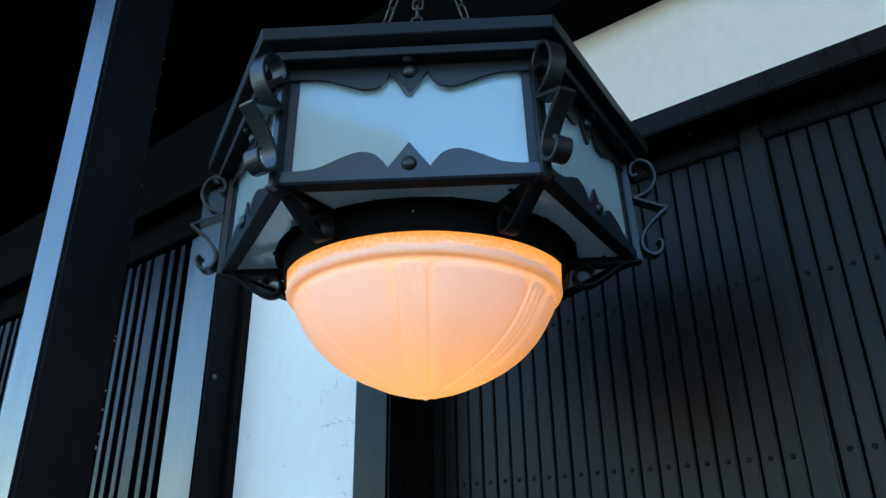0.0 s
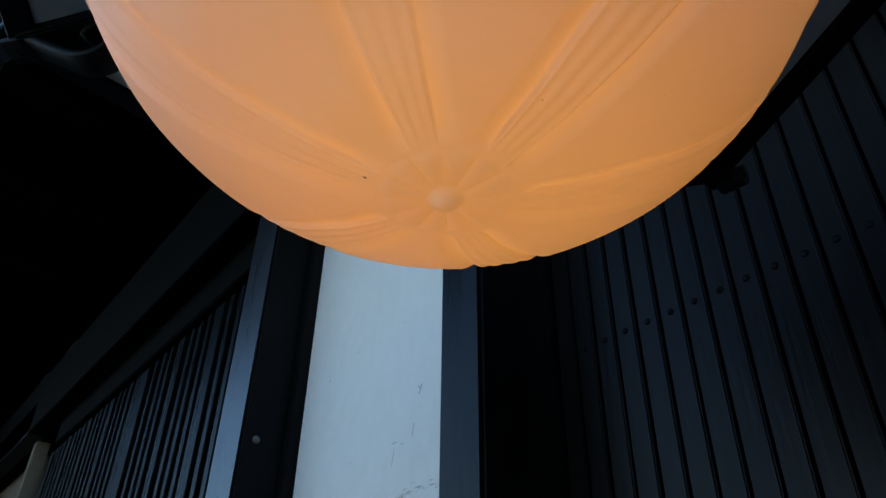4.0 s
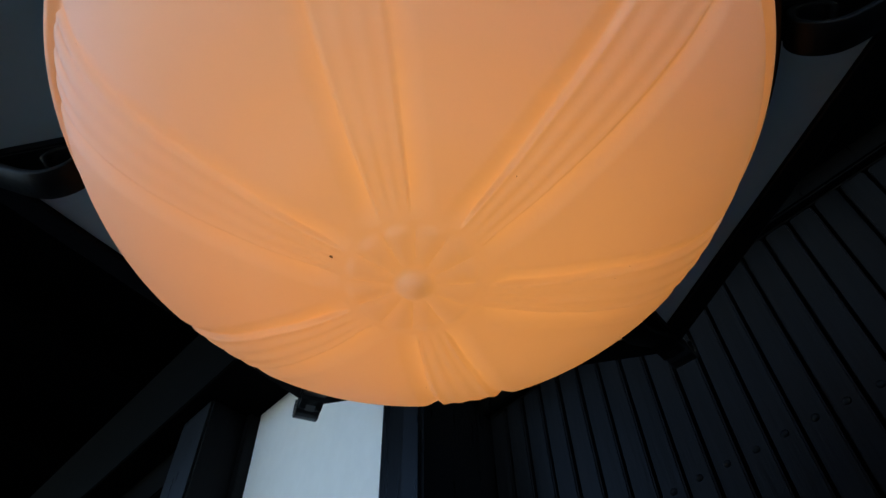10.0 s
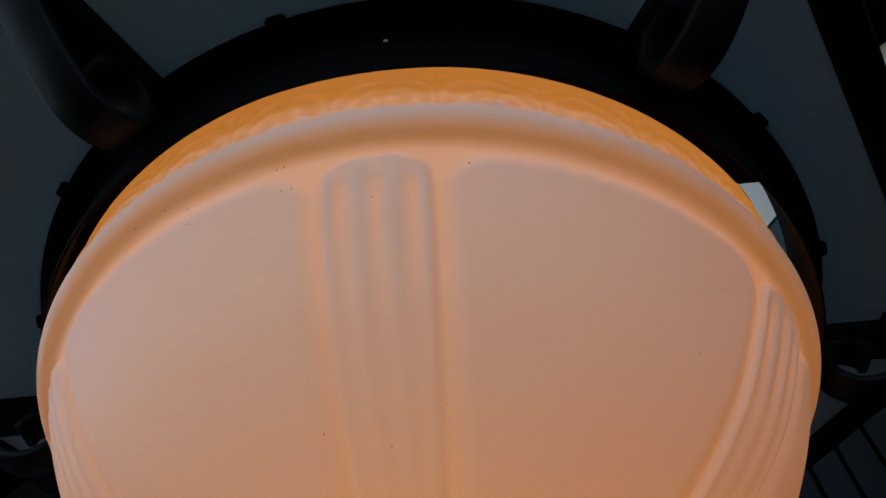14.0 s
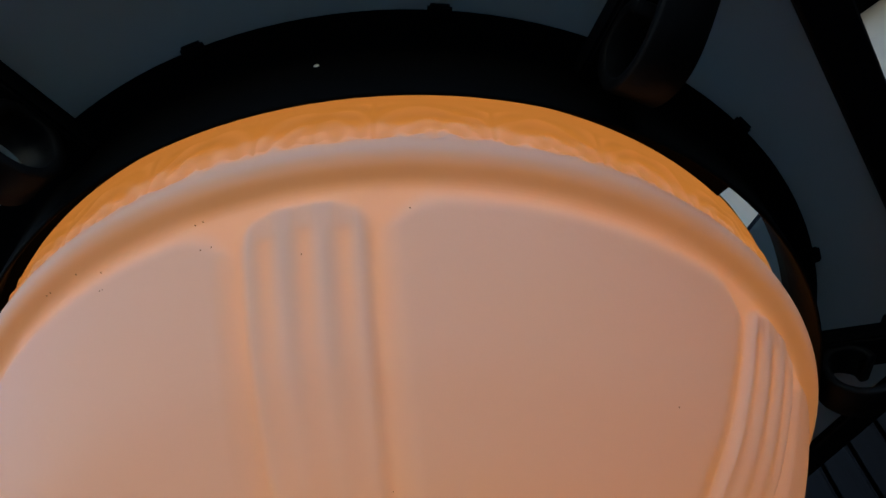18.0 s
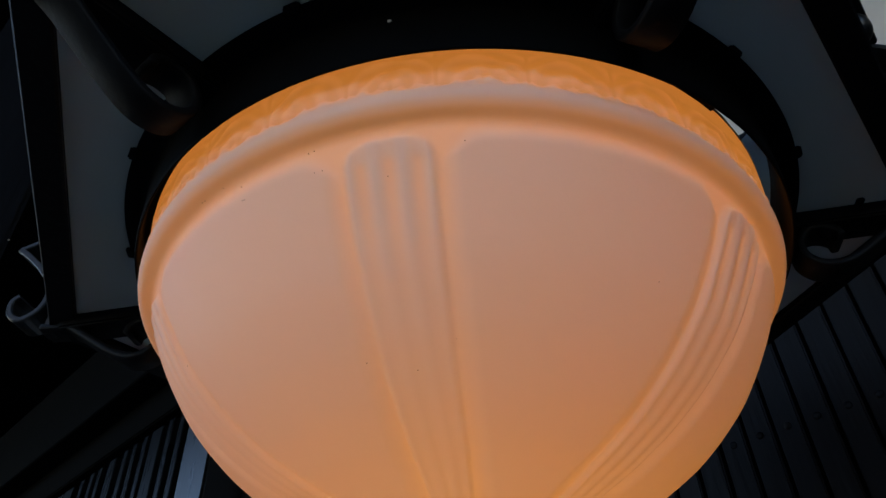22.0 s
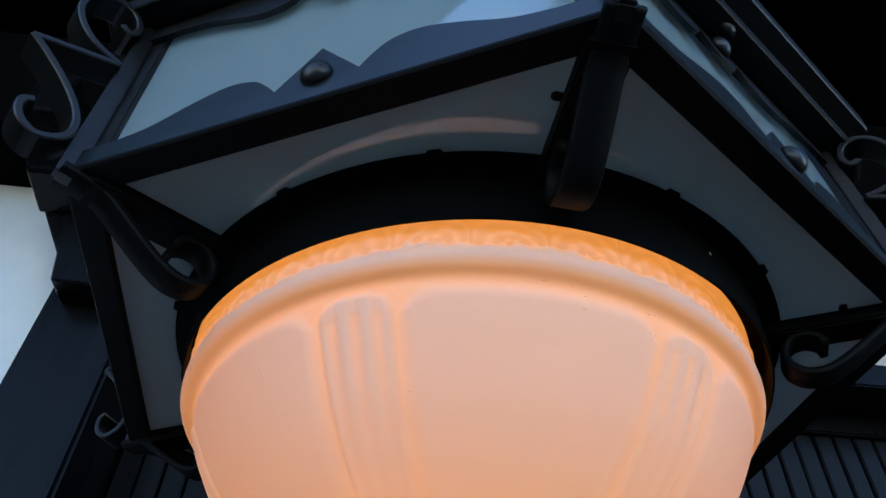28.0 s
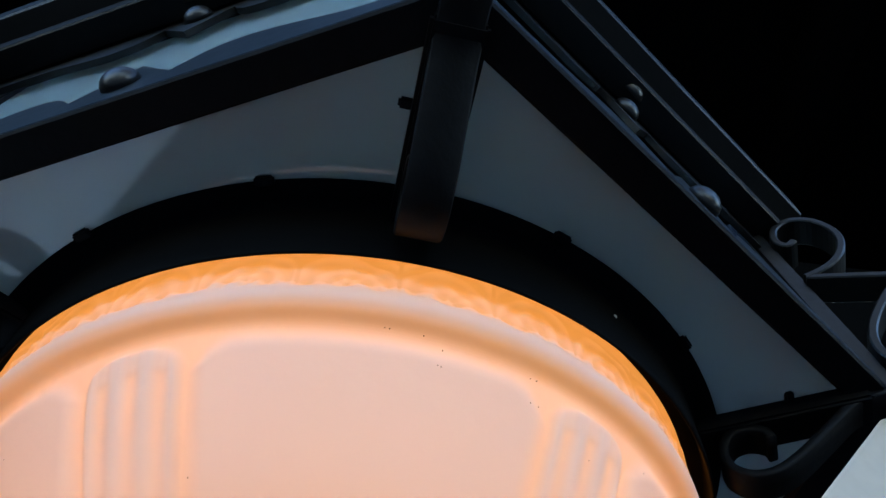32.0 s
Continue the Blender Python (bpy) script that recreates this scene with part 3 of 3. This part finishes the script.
# the housing above the lower frame hangs a little out of true
LEAN = Matrix(((1, 0, -0.0500, 0.0500 * 0.19), (0, 1, -0.0405, 0.0405 * 0.19), (0, 0, 1, 0), (0, 0, 0, 1)))


def set_at(ob, m):
    ob.matrix_local = m
    return ob


def lean_at(ob, m=Matrix()):
    """A part of the leaning housing: the lean goes into a mesh of its own."""
    ob.data = ob.data.copy()
    ob.data.transform(m.inverted() @ LEAN @ m)
    ob.matrix_local = m
    return ob


# crown moulding and roof plate
lean_at(part("crown", hex_band([(0.322, 0.374), (0.352, 0.382), (0.354, 0.400), (0.320, 0.402)]), CROWN, lantern, "stepped iron crown moulding"))
lean_at(part("cornice", hex_band([(0.312, 0.362), (0.334, 0.362), (0.336, 0.374), (0.312, 0.376)]), CROWN, lantern))
top_bm = bmesh.new()
hexa = [[top_bm.verts.new((r * math.cos(radians(60 * i)), r * math.sin(radians(60 * i)), z)) for i in range(6)] for r, z in ((0.235, 0.412), (0.06, 0.46))]
for i in range(6):
    top_bm.faces.new((hexa[0][i], hexa[0][(i + 1) % 6], hexa[1][(i + 1) % 6], hexa[1][i]))
top_bm.faces.new(hexa[1])
bmesh.ops.solidify(top_bm, geom=top_bm.faces[:], thickness=0.003)
lean_at(part("roof_plate", top_bm, IRON, lantern))
STRAP = mesh_of("roof_strap", box(0.222, 0.336, -0.009, 0.009, 0.4005, 0.4080, 0.001))
for m in CORNER:
    lean_at(part("roof_strap", STRAP, IRON, lantern), m)

# side plates, panes and rivets
half = RC / 2
upper = [(-half + 0.004, 0.180), (half - 0.004, 0.180), (half - 0.004, 0.1445), (0.120, 0.1445)] + \
    smooth_line([(0.120, 0.1445), (0.098, 0.141), (0.075, 0.132), (0.055, 0.1255), (0.038, 0.128), (0.029, 0.137), (0.0235, 0.150)], 4)[1:] + \
    [(0.0, 0.116)] + smooth_line([(-0.0235, 0.150), (-0.029, 0.137), (-0.038, 0.128), (-0.055, 0.1255), (-0.075, 0.132), (-0.098, 0.141), (-0.120, 0.1445)], 4) + \
    [(-half + 0.004, 0.1445)]
lower = [(-half + 0.002, 0.0), (half - 0.002, 0.0), (half - 0.002, 0.016), (0.128, 0.016)] + \
    smooth_line([(0.128, 0.016), (0.105, 0.020), (0.080, 0.032), (0.058, 0.0395), (0.041, 0.036), (0.031, 0.026), (0.0245, 0.0165)], 4)[1:] + \
    [(0.0, 0.051)] + smooth_line([(-0.0245, 0.0165), (-0.031, 0.026), (-0.041, 0.036), (-0.058, 0.0395), (-0.080, 0.032), (-0.105, 0.020), (-0.128, 0.016)], 4) + \
    [(-half + 0.002, 0.016)]
UPPER = mesh_of("upper_valance", prism([(x, z if z > 0.17 else z + 0.0062) for x, z in upper], 0.004))
LOWER = mesh_of("lower_valance", prism(lower, 0.004))
PANEM = mesh_of("side_pane", box(-half + 0.008, half - 0.008, 0.006, 0.010, 0.004, 0.178, 0.001))
STILE = mesh_of("stile", box(-0.0085, 0.0085, -0.003, 0.003, 0.0, 0.18, 0.001))
RIVET = mesh_of("rivet", dome(0.0095, 0.0075, Matrix.Rotation(radians(90), 4, "X")), True)
for m in SIDE:
    lean_at(part("side_pane", PANEM, PANE, lantern, "grey opal glass pane"), m)
    lean_at(part("upper_valance", UPPER, IRON, lantern), m)
    lean_at(part("lower_valance", LOWER, PLATE, lantern), m)
    for x in (-half + 0.009, half - 0.009):
        lean_at(part("stile", STILE, IRON, lantern), m @ Matrix.Translation((x, 0.0055, 0)))
    for y, z in ((-0.002, 0.021), (-0.002, 0.1555), (-0.012, 0.1715)):
        lean_at(part("rivet", RIVET, IRON, lantern), m @ Matrix.Translation((0, y, z)))

# lower frame, bottom panes, spokes
# underside iron gets the darker MATT black, which paints in the shade below
part("lower_frame", hex_band([(RC - 0.019, ZC - 0.003), (RC + 0.002, ZC - 0.003), (RC + 0.002, ZC + 0.003), (RC - 0.019, ZC + 0.003)]), MATT, lantern)


def bottom_pane():
    bm = bmesh.new()
    n = 14
    rin, rout = 0.218, RC - 0.016
    ins, outs = [], []
    for i in range(n + 1):
        a = radians(60 * i / n)
        ins.append((rin * math.cos(a), rin * math.sin(a)))
        ro = rout * math.cos(radians(30)) / math.cos(a - radians(30))
        outs.append((ro * math.cos(a), ro * math.sin(a)))
    rows = [[bm.verts.new((x, y, z)) for x, y in line] for line, z in ((ins, 0.0), (outs, 0.0), (outs, 0.004), (ins, 0.004))]
    for a, b in zip(rows, rows[1:] + rows[:1]):
        for i in range(n):
            bm.faces.new((a[i], a[i + 1], b[i + 1], b[i]))
    return bm


BOTTOM = mesh_of("bottom_pane", bottom_pane())
SPOKE = mesh_of("spoke", box(0.206, RC - 0.012, -0.0118, 0.0118, ZC - 0.008, ZC + 0.0035, 0.0015))
TAB = mesh_of("tab", box(-0.003, 0.0018, -0.0045, 0.0045, ZC - 0.0002, ZC + 0.0032, 0.001))
for k, m in enumerate(CORNER):
    set_at(part("bottom_pane", BOTTOM, UNDERPANE, lantern, "smoky opal glass pane in the underside"), m @ Matrix.Translation((0, 0, ZC + 0.003)))
    set_at(part("spoke", SPOKE, MATT, lantern), m)
    for a in (18, 42):
        set_at(part("tab", TAB, MATT, lantern), m @ Matrix.Rotation(radians(a), 4, "Z") @ Matrix.Translation((0.2205, 0, 0)))
    set_at(part("tab", TAB, MATT, lantern), m @ Matrix.Translation((0.258, -0.013, 0)))

# ring that holds the bowl
ring = part("fitter_ring", lathe([(0.2196, 0.2010), (0.2196, 0.1975), (0.2110, 0.1966), (0.2076, 0.1945), (0.2064, 0.1905), (0.2060, 0.1680), (0.2056, 0.1622), (0.2050, 0.1607), (0.2042, 0.1607),
                                  (0.2038, 0.1622), (0.2038, 0.1900), (0.2038, 0.2010)], 160), RINGPAINT, lantern, "black iron ring round the bowl", True)
flange = bmesh.new()
rows = [[flange.verts.new((r * math.cos(radians(a)), r * math.sin(radians(a)), z)) for a in range(113, 443, 3)]
        for r, z in ((0.1952, 0.1800), (0.2042, 0.1800), (0.2042, 0.1830), (0.1952, 0.1830))]
for a, b in zip(rows, rows[1:] + rows[:1]):
    for i in range(len(a) - 1):
        flange.faces.new((a[i], a[i + 1], b[i + 1], b[i]))
flange.faces.new([r[0] for r in rows]), flange.faces.new([r[-1] for r in rows][::-1])
part("flange", flange, RINGPAINT, ring)
# small pale dome painted as the bowl's light in a hole of the ring
part("grub_screw", dome(0.0012, 0.0008), HOLELIGHT, ring, "pale dot for bowl light through a hole in the ring").matrix_local = Matrix.Rotation(radians(29.7), 4, "Z") @ Matrix.Translation((0.2060, 0, 0.1862)) @ Matrix.Rotation(radians(90), 4, "Y")

# plate over the open top of the bowl
part("reflector_plate", lathe([(0.1955, 0.1862), (0.1955, 0.1880), (0.0005, 0.1925), (0.0005, 0.1905)], 64), ZINC, lantern, "dull grey metal plate above the bowl", True)

# scroll brackets under the corners
under = smooth_line([(0.312, -0.003), (0.300, -0.004), (0.286, -0.007), (0.268, -0.019), (0.250, -0.031), (0.236, -0.0375), (0.224, -0.037), (0.216, -0.030),
                     (0.2155, -0.0195), (0.2215, -0.0105), (0.231, -0.0085), (0.239, -0.0125), (0.2405, -0.018)], 4)
UNDER = mesh_of("under_scroll", ribbon([(r, ZC + z) for r, z in under], 0.0195, 0.005), True)
# side scrolls: curl, zigzag, hook
curl = smooth_line([(0.0155, 0.1305), (0.009, 0.128), (0.0054, 0.1356), (0.011, 0.1466), (0.0236, 0.1517), (0.037, 0.145), (0.0423, 0.128),
                    (0.035, 0.112), (0.0216, 0.1017), (0.004, 0.0965)], 4)
hook = smooth_line([(0.052, 0.079), (0.040, 0.0695), (0.0228, 0.0525), (0.0106, 0.0356), (0.0065, 0.0203), (0.0106, 0.0085), (0.022, 0.0025),
                    (0.0326, 0.0093), (0.0358, 0.0212), (0.031, 0.0263)], 4)
curl = [(r, z + max(0.0, z - 0.09) * 0.22) for r, z in curl]
scroll = [(r + RC + 0.002, z + ZC + 0.004) for r, z in curl]
zig = [(curl[-1][0] + RC + 0.002, curl[-1][1] + ZC + 0.004), (hook[0][0] + RC + 0.002, hook[0][1] + ZC + 0.004)]
tail = [(r + RC + 0.002, z + ZC + 0.004) for r, z in hook]
sbm = ribbon(scroll, 0.022, 0.005)
ribbon(zig, 0.0216, 0.005, sbm)
ribbon(tail, 0.022, 0.005, sbm)
SCROLL = mesh_of("side_scroll", sbm)
NOSE = mesh_of("corner_bead", box(RC - 0.006, RC + 0.006, -0.006, 0.006, ZC - 0.006, ZC + 0.185, 0.002))
for m in CORNER:
    # MATT again: the shade under the lantern is in the scroll's colour
    set_at(part("under_scroll", UNDER, MATT, lantern), m)
    lean_at(part("side_scroll", SCROLL, IRON, lantern), m)
    lean_at(part("corner_bead", NOSE, IRON, lantern), m)


# the bowl
BODY = [(0.0, 0.0058), (0.0104, 0.0060), (0.0208, 0.0069), (0.0312, 0.0086), (0.0415, 0.0109), (0.0519, 0.0138), (0.0623, 0.0172), (0.0725, 0.0215),
        (0.083, 0.0262), (0.0942, 0.0312), (0.105, 0.0370), (0.1165, 0.0436), (0.1277, 0.0515), (0.139, 0.0604), (0.1495, 0.0706), (0.160, 0.0822),
        (0.169, 0.0952), (0.1775, 0.1094), (0.1838, 0.1215), (0.1866, 0.1276), (0.1886, 0.1322)]
BEAD = [(0.1890, 0.1331), (0.1896, 0.1342), (0.1905, 0.1353), (0.1918, 0.1365), (0.1935, 0.1378), (0.1953, 0.1393), (0.1968, 0.1411), (0.1977, 0.1433), (0.1978, 0.1456), (0.1973, 0.1477), (0.1966, 0.1493)]
NECK = [(0.1963, 0.1505), (0.1966, 0.1560), (0.1972, 0.1640), (0.1980, 0.1740), (0.1985, 0.1840)]


def ease(v):
    v = np.clip(v, 0.0, 1.0)
    return v * v * (3 - 2 * v)


def spaced(points, step):
    """The same line with its points evenly spaced."""
    p = np.array(points)
    along = np.concatenate([[0], np.cumsum(np.hypot(*np.diff(p, axis=0).T))])
    at = np.linspace(0, along[-1], max(3, int(along[-1] / step)))
    return np.stack([np.interp(at, along, p[:, 0]), np.interp(at, along, p[:, 1])], 1)


def bowl_mesh():
    steps, rib0 = 900, radians(28.8)
    body, bead, neck = spaced(smooth_line(BODY, 8), 0.0013), spaced(smooth_line(BEAD, 5), 0.0008), spaced(smooth_line(NECK, 5), 0.0009)
    prof = np.concatenate([body, bead, neck])
    nb, nd = len(body), len(bead)
    d = np.gradient(prof, axis=0)
    d /= np.hypot(d[:, 0], d[:, 1])[:, None]
    nr, nz = d[:, 1], -d[:, 0]                                  # outward normal of the profile
    a = (2 * np.pi * np.arange(steps) / steps)[None, :]
    r, z = prof[:, :1], prof[:, 1:]
    out, thick = np.zeros((len(prof), steps)), np.full((len(prof), steps), 0.5)

    # body: six ribs with three channels each, petals between them
    rb, zb = r[:nb], z[:nb]
    da = (a - rib0 + np.pi / 6) % (np.pi / 3) - np.pi / 6
    s = rb * da
    w = np.interp(rb, [0.0, 0.033, 0.085, 0.184], [0.0040, 0.0060, 0.0116, 0.0192])
    u = np.abs(s) / w
    arch = np.where(rb > 0.1, np.clip((zb - (0.1296 - 0.62 * w)) / (0.62 * w), 0, 2), 0)
    q = (u ** 3 + arch ** 3) ** (1 / 3)
    fade = ease((rb - 0.028) / 0.016)
    puff = ease((zb - 0.060) / 0.060)
    base = 0.64 + 0.122 * ease((rb - 0.04) / 0.14)
    wave = np.cos(3 * np.pi * np.minimum(u, 1.0))
    end = ease((arch + 0.22 * u * u - 0.22) / 0.22)
    wave = np.where(wave > 0, wave * (1 - end), wave * (1 - end) - 0.7 * end)
    pad = ease((1.20 - q) / 0.27)
    gap = (q - 1.08) * w
    rim = 0.1336 - 0.0170 * np.clip(1 - gap / 0.026, 0, 1) ** 2.2 - zb
    petal = np.minimum(ease(gap / 0.0110), np.where(rb > 0.15, ease(rim / 0.0082), 1.0))
    deep = 0.0032 - 0.0003 * puff
    high = np.maximum(pad * (0.82 - (0.09 + 0.19 * puff) * wave), petal)
    out[:nb] = fade * deep * (high - 1.0)
    lit = np.maximum(pad * (0.95 - (0.32 + 0.48 * puff) * np.maximum(wave, 0)), petal)
    thick[:nb] = base + 0.10 * puff * pad * np.maximum(-wave, 0) - fade * (0.05 + 0.19 * puff) * (1 - np.clip(lit, 0, 1))
    # rosette of twelve lobes round a bead
    scallop = np.abs(np.cos(6 * (a - rib0))) ** 0.7
    lobes = ease((rb - 0.0075) / 0.010) * ease((0.0278 + 0.0014 * scallop - rb) / 0.0042)
    near = rb < 0.032
    out[:nb] = np.where(near, 0.0018 * lobes * (scallop - 0.25) + 0.0056 * np.clip(1 - (rb / 0.0082) ** 2, 0, 1), out[:nb])
    thick[:nb] = np.where(near, base + 0.03 * lobes * (scallop - 0.5) + 0.06 * ease((0.0085 - rb) / 0.004), thick[:nb])

    # bead under the neck, frosted on its crest
    e = slice(nb, nb + nd)
    ragged = 0.0011 * np.sin(17 * a + 1.3) + 0.0009 * np.sin(41 * a) * np.sin(5 * a + 0.7) + 0.0006 * np.sin(83 * a + 2)
    leave = 1 - ease((z[e] - 0.1326) / 0.0060)                   # the groove under the bead runs out into it
    crest = ease((z[e] - 0.1366) / 0.0062) * ease((0.1502 + ragged - z[e]) / 0.0022)
    thick[e] = leave * thick[nb - 1] + (1 - leave) * (0.47 + 0.38 * crest - 0.02 * ease((z[e] - 0.1470) / 0.003) * (1 - crest))
    out[e] = leave * out[nb - 1] + 0.00022 * (np.sin(83 * a + 2) + np.sin(41 * a)) * ease((z[e] - 0.1465) / 0.002)

    # neck with pressed fans in thirty cells
    k = slice(nb + nd, len(prof))
    cell = 2 * np.pi / 30
    du = ((a / cell) % 1.0 - 0.5) * 0.0414
    dz = z[k] - 0.1496
    swirl = 1.3 * np.sin(7 * a + 90 * dz) + 0.9 * np.sin(23 * a - 210 * dz)
    dist = np.hypot(du * 0.85, dz - 0.001)
    fan = 0.62 * np.sin(dist * 820 + 1.1 * swirl) + 0.38 * np.cos(7 * np.arctan2(dz, du * 0.8) + swirl)
    seam = np.clip(1 - np.abs(np.abs(du) - 0.0207) / 0.0016, 0, 1)
    top = ease((z[k] - 0.1690) / 0.004)
    spill = ease(1 - (z[k] - 0.1500 - ragged) / 0.0018)
    out[k] = (0.0009 * fan * (1 - seam) - 0.0004 * seam) * (1 - top)
    thick[k] = 0.31 + (0.085 * fan * (1 - seam) - 0.06 * seam) * (1 - top) + 0.45 * spill

    x, y = (r + nr[:, None] * out) * np.cos(a), (r + nr[:, None] * out) * np.sin(a)
    co = np.stack([x, y, z + nz[:, None] * out], 2)
    tip = co[0].mean(0)
    co = np.concatenate([tip[None], co[1:].reshape(-1, 3)])
    thick = np.concatenate([[thick[0, 0]], thick[1:].ravel()])
    n, i = len(prof) - 1, np.arange(steps)
    j = (i + 1) % steps
    fan_faces = np.stack([np.zeros(steps, int), 1 + j, 1 + i], 1)
    rows = 1 + np.arange(n - 1)[:, None] * steps
    quads = np.stack([rows + i, rows + j, rows + steps + j, rows + steps + i], 2).reshape(-1, 4)
    me = bpy.data.meshes.new("glass_bowl")
    me.from_pydata(co.tolist(), [], fan_faces.tolist() + quads.tolist())
    me.attributes.new("thickness", "FLOAT", "POINT").data.foreach_set("value", thick.astype(np.float32))
    me.polygons.foreach_set("use_smooth", np.ones(len(me.polygons), bool))
    me.update()
    return me


bowl = part("glass_bowl", bowl_mesh(), BOWL, lantern, "lit amber alabaster glass bowl with fluted ribs and a rosette")
bowl.location = (0.0001, -0.0033, 0)

fleck = bmesh.new()
fr = random.Random(11)
marks = [(0.0352, -28.4, 0.00070), (0.0227, -33.9, 0.00028), (0.0602, 83.2, 0.00028), (0.0853, 218.3, 0.00028), (0.1797, 28.6, 0.00028), (0.1841, 19.5, 0.00028), (0.1885, 18.7, 0.00028), (0.1850, 6.2, 0.00028), (0.1853, 39.3, 0.00028), (0.1600, 70.8, 0.00028), (0.1921, -1.1, 0.00028), (0.1917, 3.5, 0.00028), (0.1879, 6.1, 0.00028), (0.1851, 5.8, 0.00028), (0.1884, 17.8, 0.00028), (0.1842, 18.3, 0.00028), (0.1619, -22.5, 0.00028), (0.1316, 19.0, 0.00028), (0.1257, 28.4, 0.00028), (0.1920, -0.5, 0.00028)] + \
    [(fr.choice((0.1, 0.15, 0.17, 0.1795)) + fr.uniform(-0.02, 0.002), fr.uniform(0, 360), fr.uniform(0.00015, 0.00028)) for _ in range(18)]
for r, deg, size in marks:
    z = float(np.interp(r, [c[0] for c in BODY], [c[1] for c in BODY]))
    tilt = math.atan2(float(np.interp(r + 0.004, [c[0] for c in BODY], [c[1] for c in BODY])) - z, 0.004)
    m = Matrix.Rotation(radians(deg), 4, "Z") @ Matrix.Translation((r + 0.0004 * math.sin(tilt), 0, z - 0.0004 * math.cos(tilt))) @ Matrix.Rotation(-tilt, 4, "Y")
    vs = [fleck.verts.new(m @ Vector((size * k * math.cos(b), size * math.sin(b), 0))) for b, k in ((0, 1.3), (1.2, 0.8), (2.4, 1), (3.5, 1.4), (4.6, 0.9), (5.5, 1))]
    fleck.faces.new(vs)
specks = tagged(part("fleck", fleck, SPECK, lantern, "tiny dark specks in the glass"), kind="stuff")
specks.location = (0.0001, -0.0033, 0)

# ---- chains ----
def link_mesh():
    bm = bmesh.new()
    path = []
    for i in range(24):
        a = 2 * math.pi * i / 24
        path.append(Vector((0.0075 * math.cos(a), 0, 0.0075 * math.sin(a) + (0.009 if math.sin(a) >= 0 else -0.009))))
    rings = []
    for i, p in enumerate(path):
        t = (path[(i + 1) % 24] - path[i - 1]).normalized()
        side = t.cross(Vector((0, 1, 0)))
        rings.append([bm.verts.new(p + 0.0019 * (math.cos(b) * side + math.sin(b) * Vector((0, 1, 0)))) for b in [2 * math.pi * k / 8 for k in range(8)]])
    for i in range(24):
        a, b = rings[i], rings[(i + 1) % 24]
        for k in range(8):
            bm.faces.new((a[k], a[(k + 1) % 8], b[(k + 1) % 8], b[k]))
    return mesh_of("link", bm, True)


LINK = link_mesh()
apex = Vector((-0.007, 0.011, BASE + 0.92))
for k in range(3):
    a = radians(-85.2 + 30 + 120 * k)
    foot = Vector((0.2 * math.cos(a) - 0.007, 0.2 * math.sin(a) + 0.011, BASE + 0.42))
    chain = empty("hanging_chain", "thin dull steel chain holding up the lantern", "chain", "chains of the lantern", at=foot)
    d = apex - foot
    turn = d.to_track_quat("Z", "Y").to_matrix().to_4x4()
    n = int(d.length / 0.0295)
    for i in range(n + 1):
        part("link", LINK, CHAIN, chain).matrix_local = turn @ Matrix.Translation((0, 0, 0.0295 * i)) @ Matrix.Rotation(radians(90 * (i % 2)), 4, "Z")
    eye = lathe([(0.009, 0.0), (0.009, 0.014), (0.004, 0.018), (0.004, 0.0)], 14)
    lean_at(part("eyelet", eye, IRON, lantern, smooth=True), Matrix.Rotation(radians(30 + 120 * k), 4, "Z") @ Matrix.Translation((0.2, 0, 0.41)))
rod = empty("hanging_rod", "dark iron rod between ceiling and lantern chains", "rod", at=apex)
part("rod", lathe([(0.007, -0.02), (0.007, 0.69), (0.002, 0.69), (0.002, -0.02)], 16), IRON, rod, "", True)
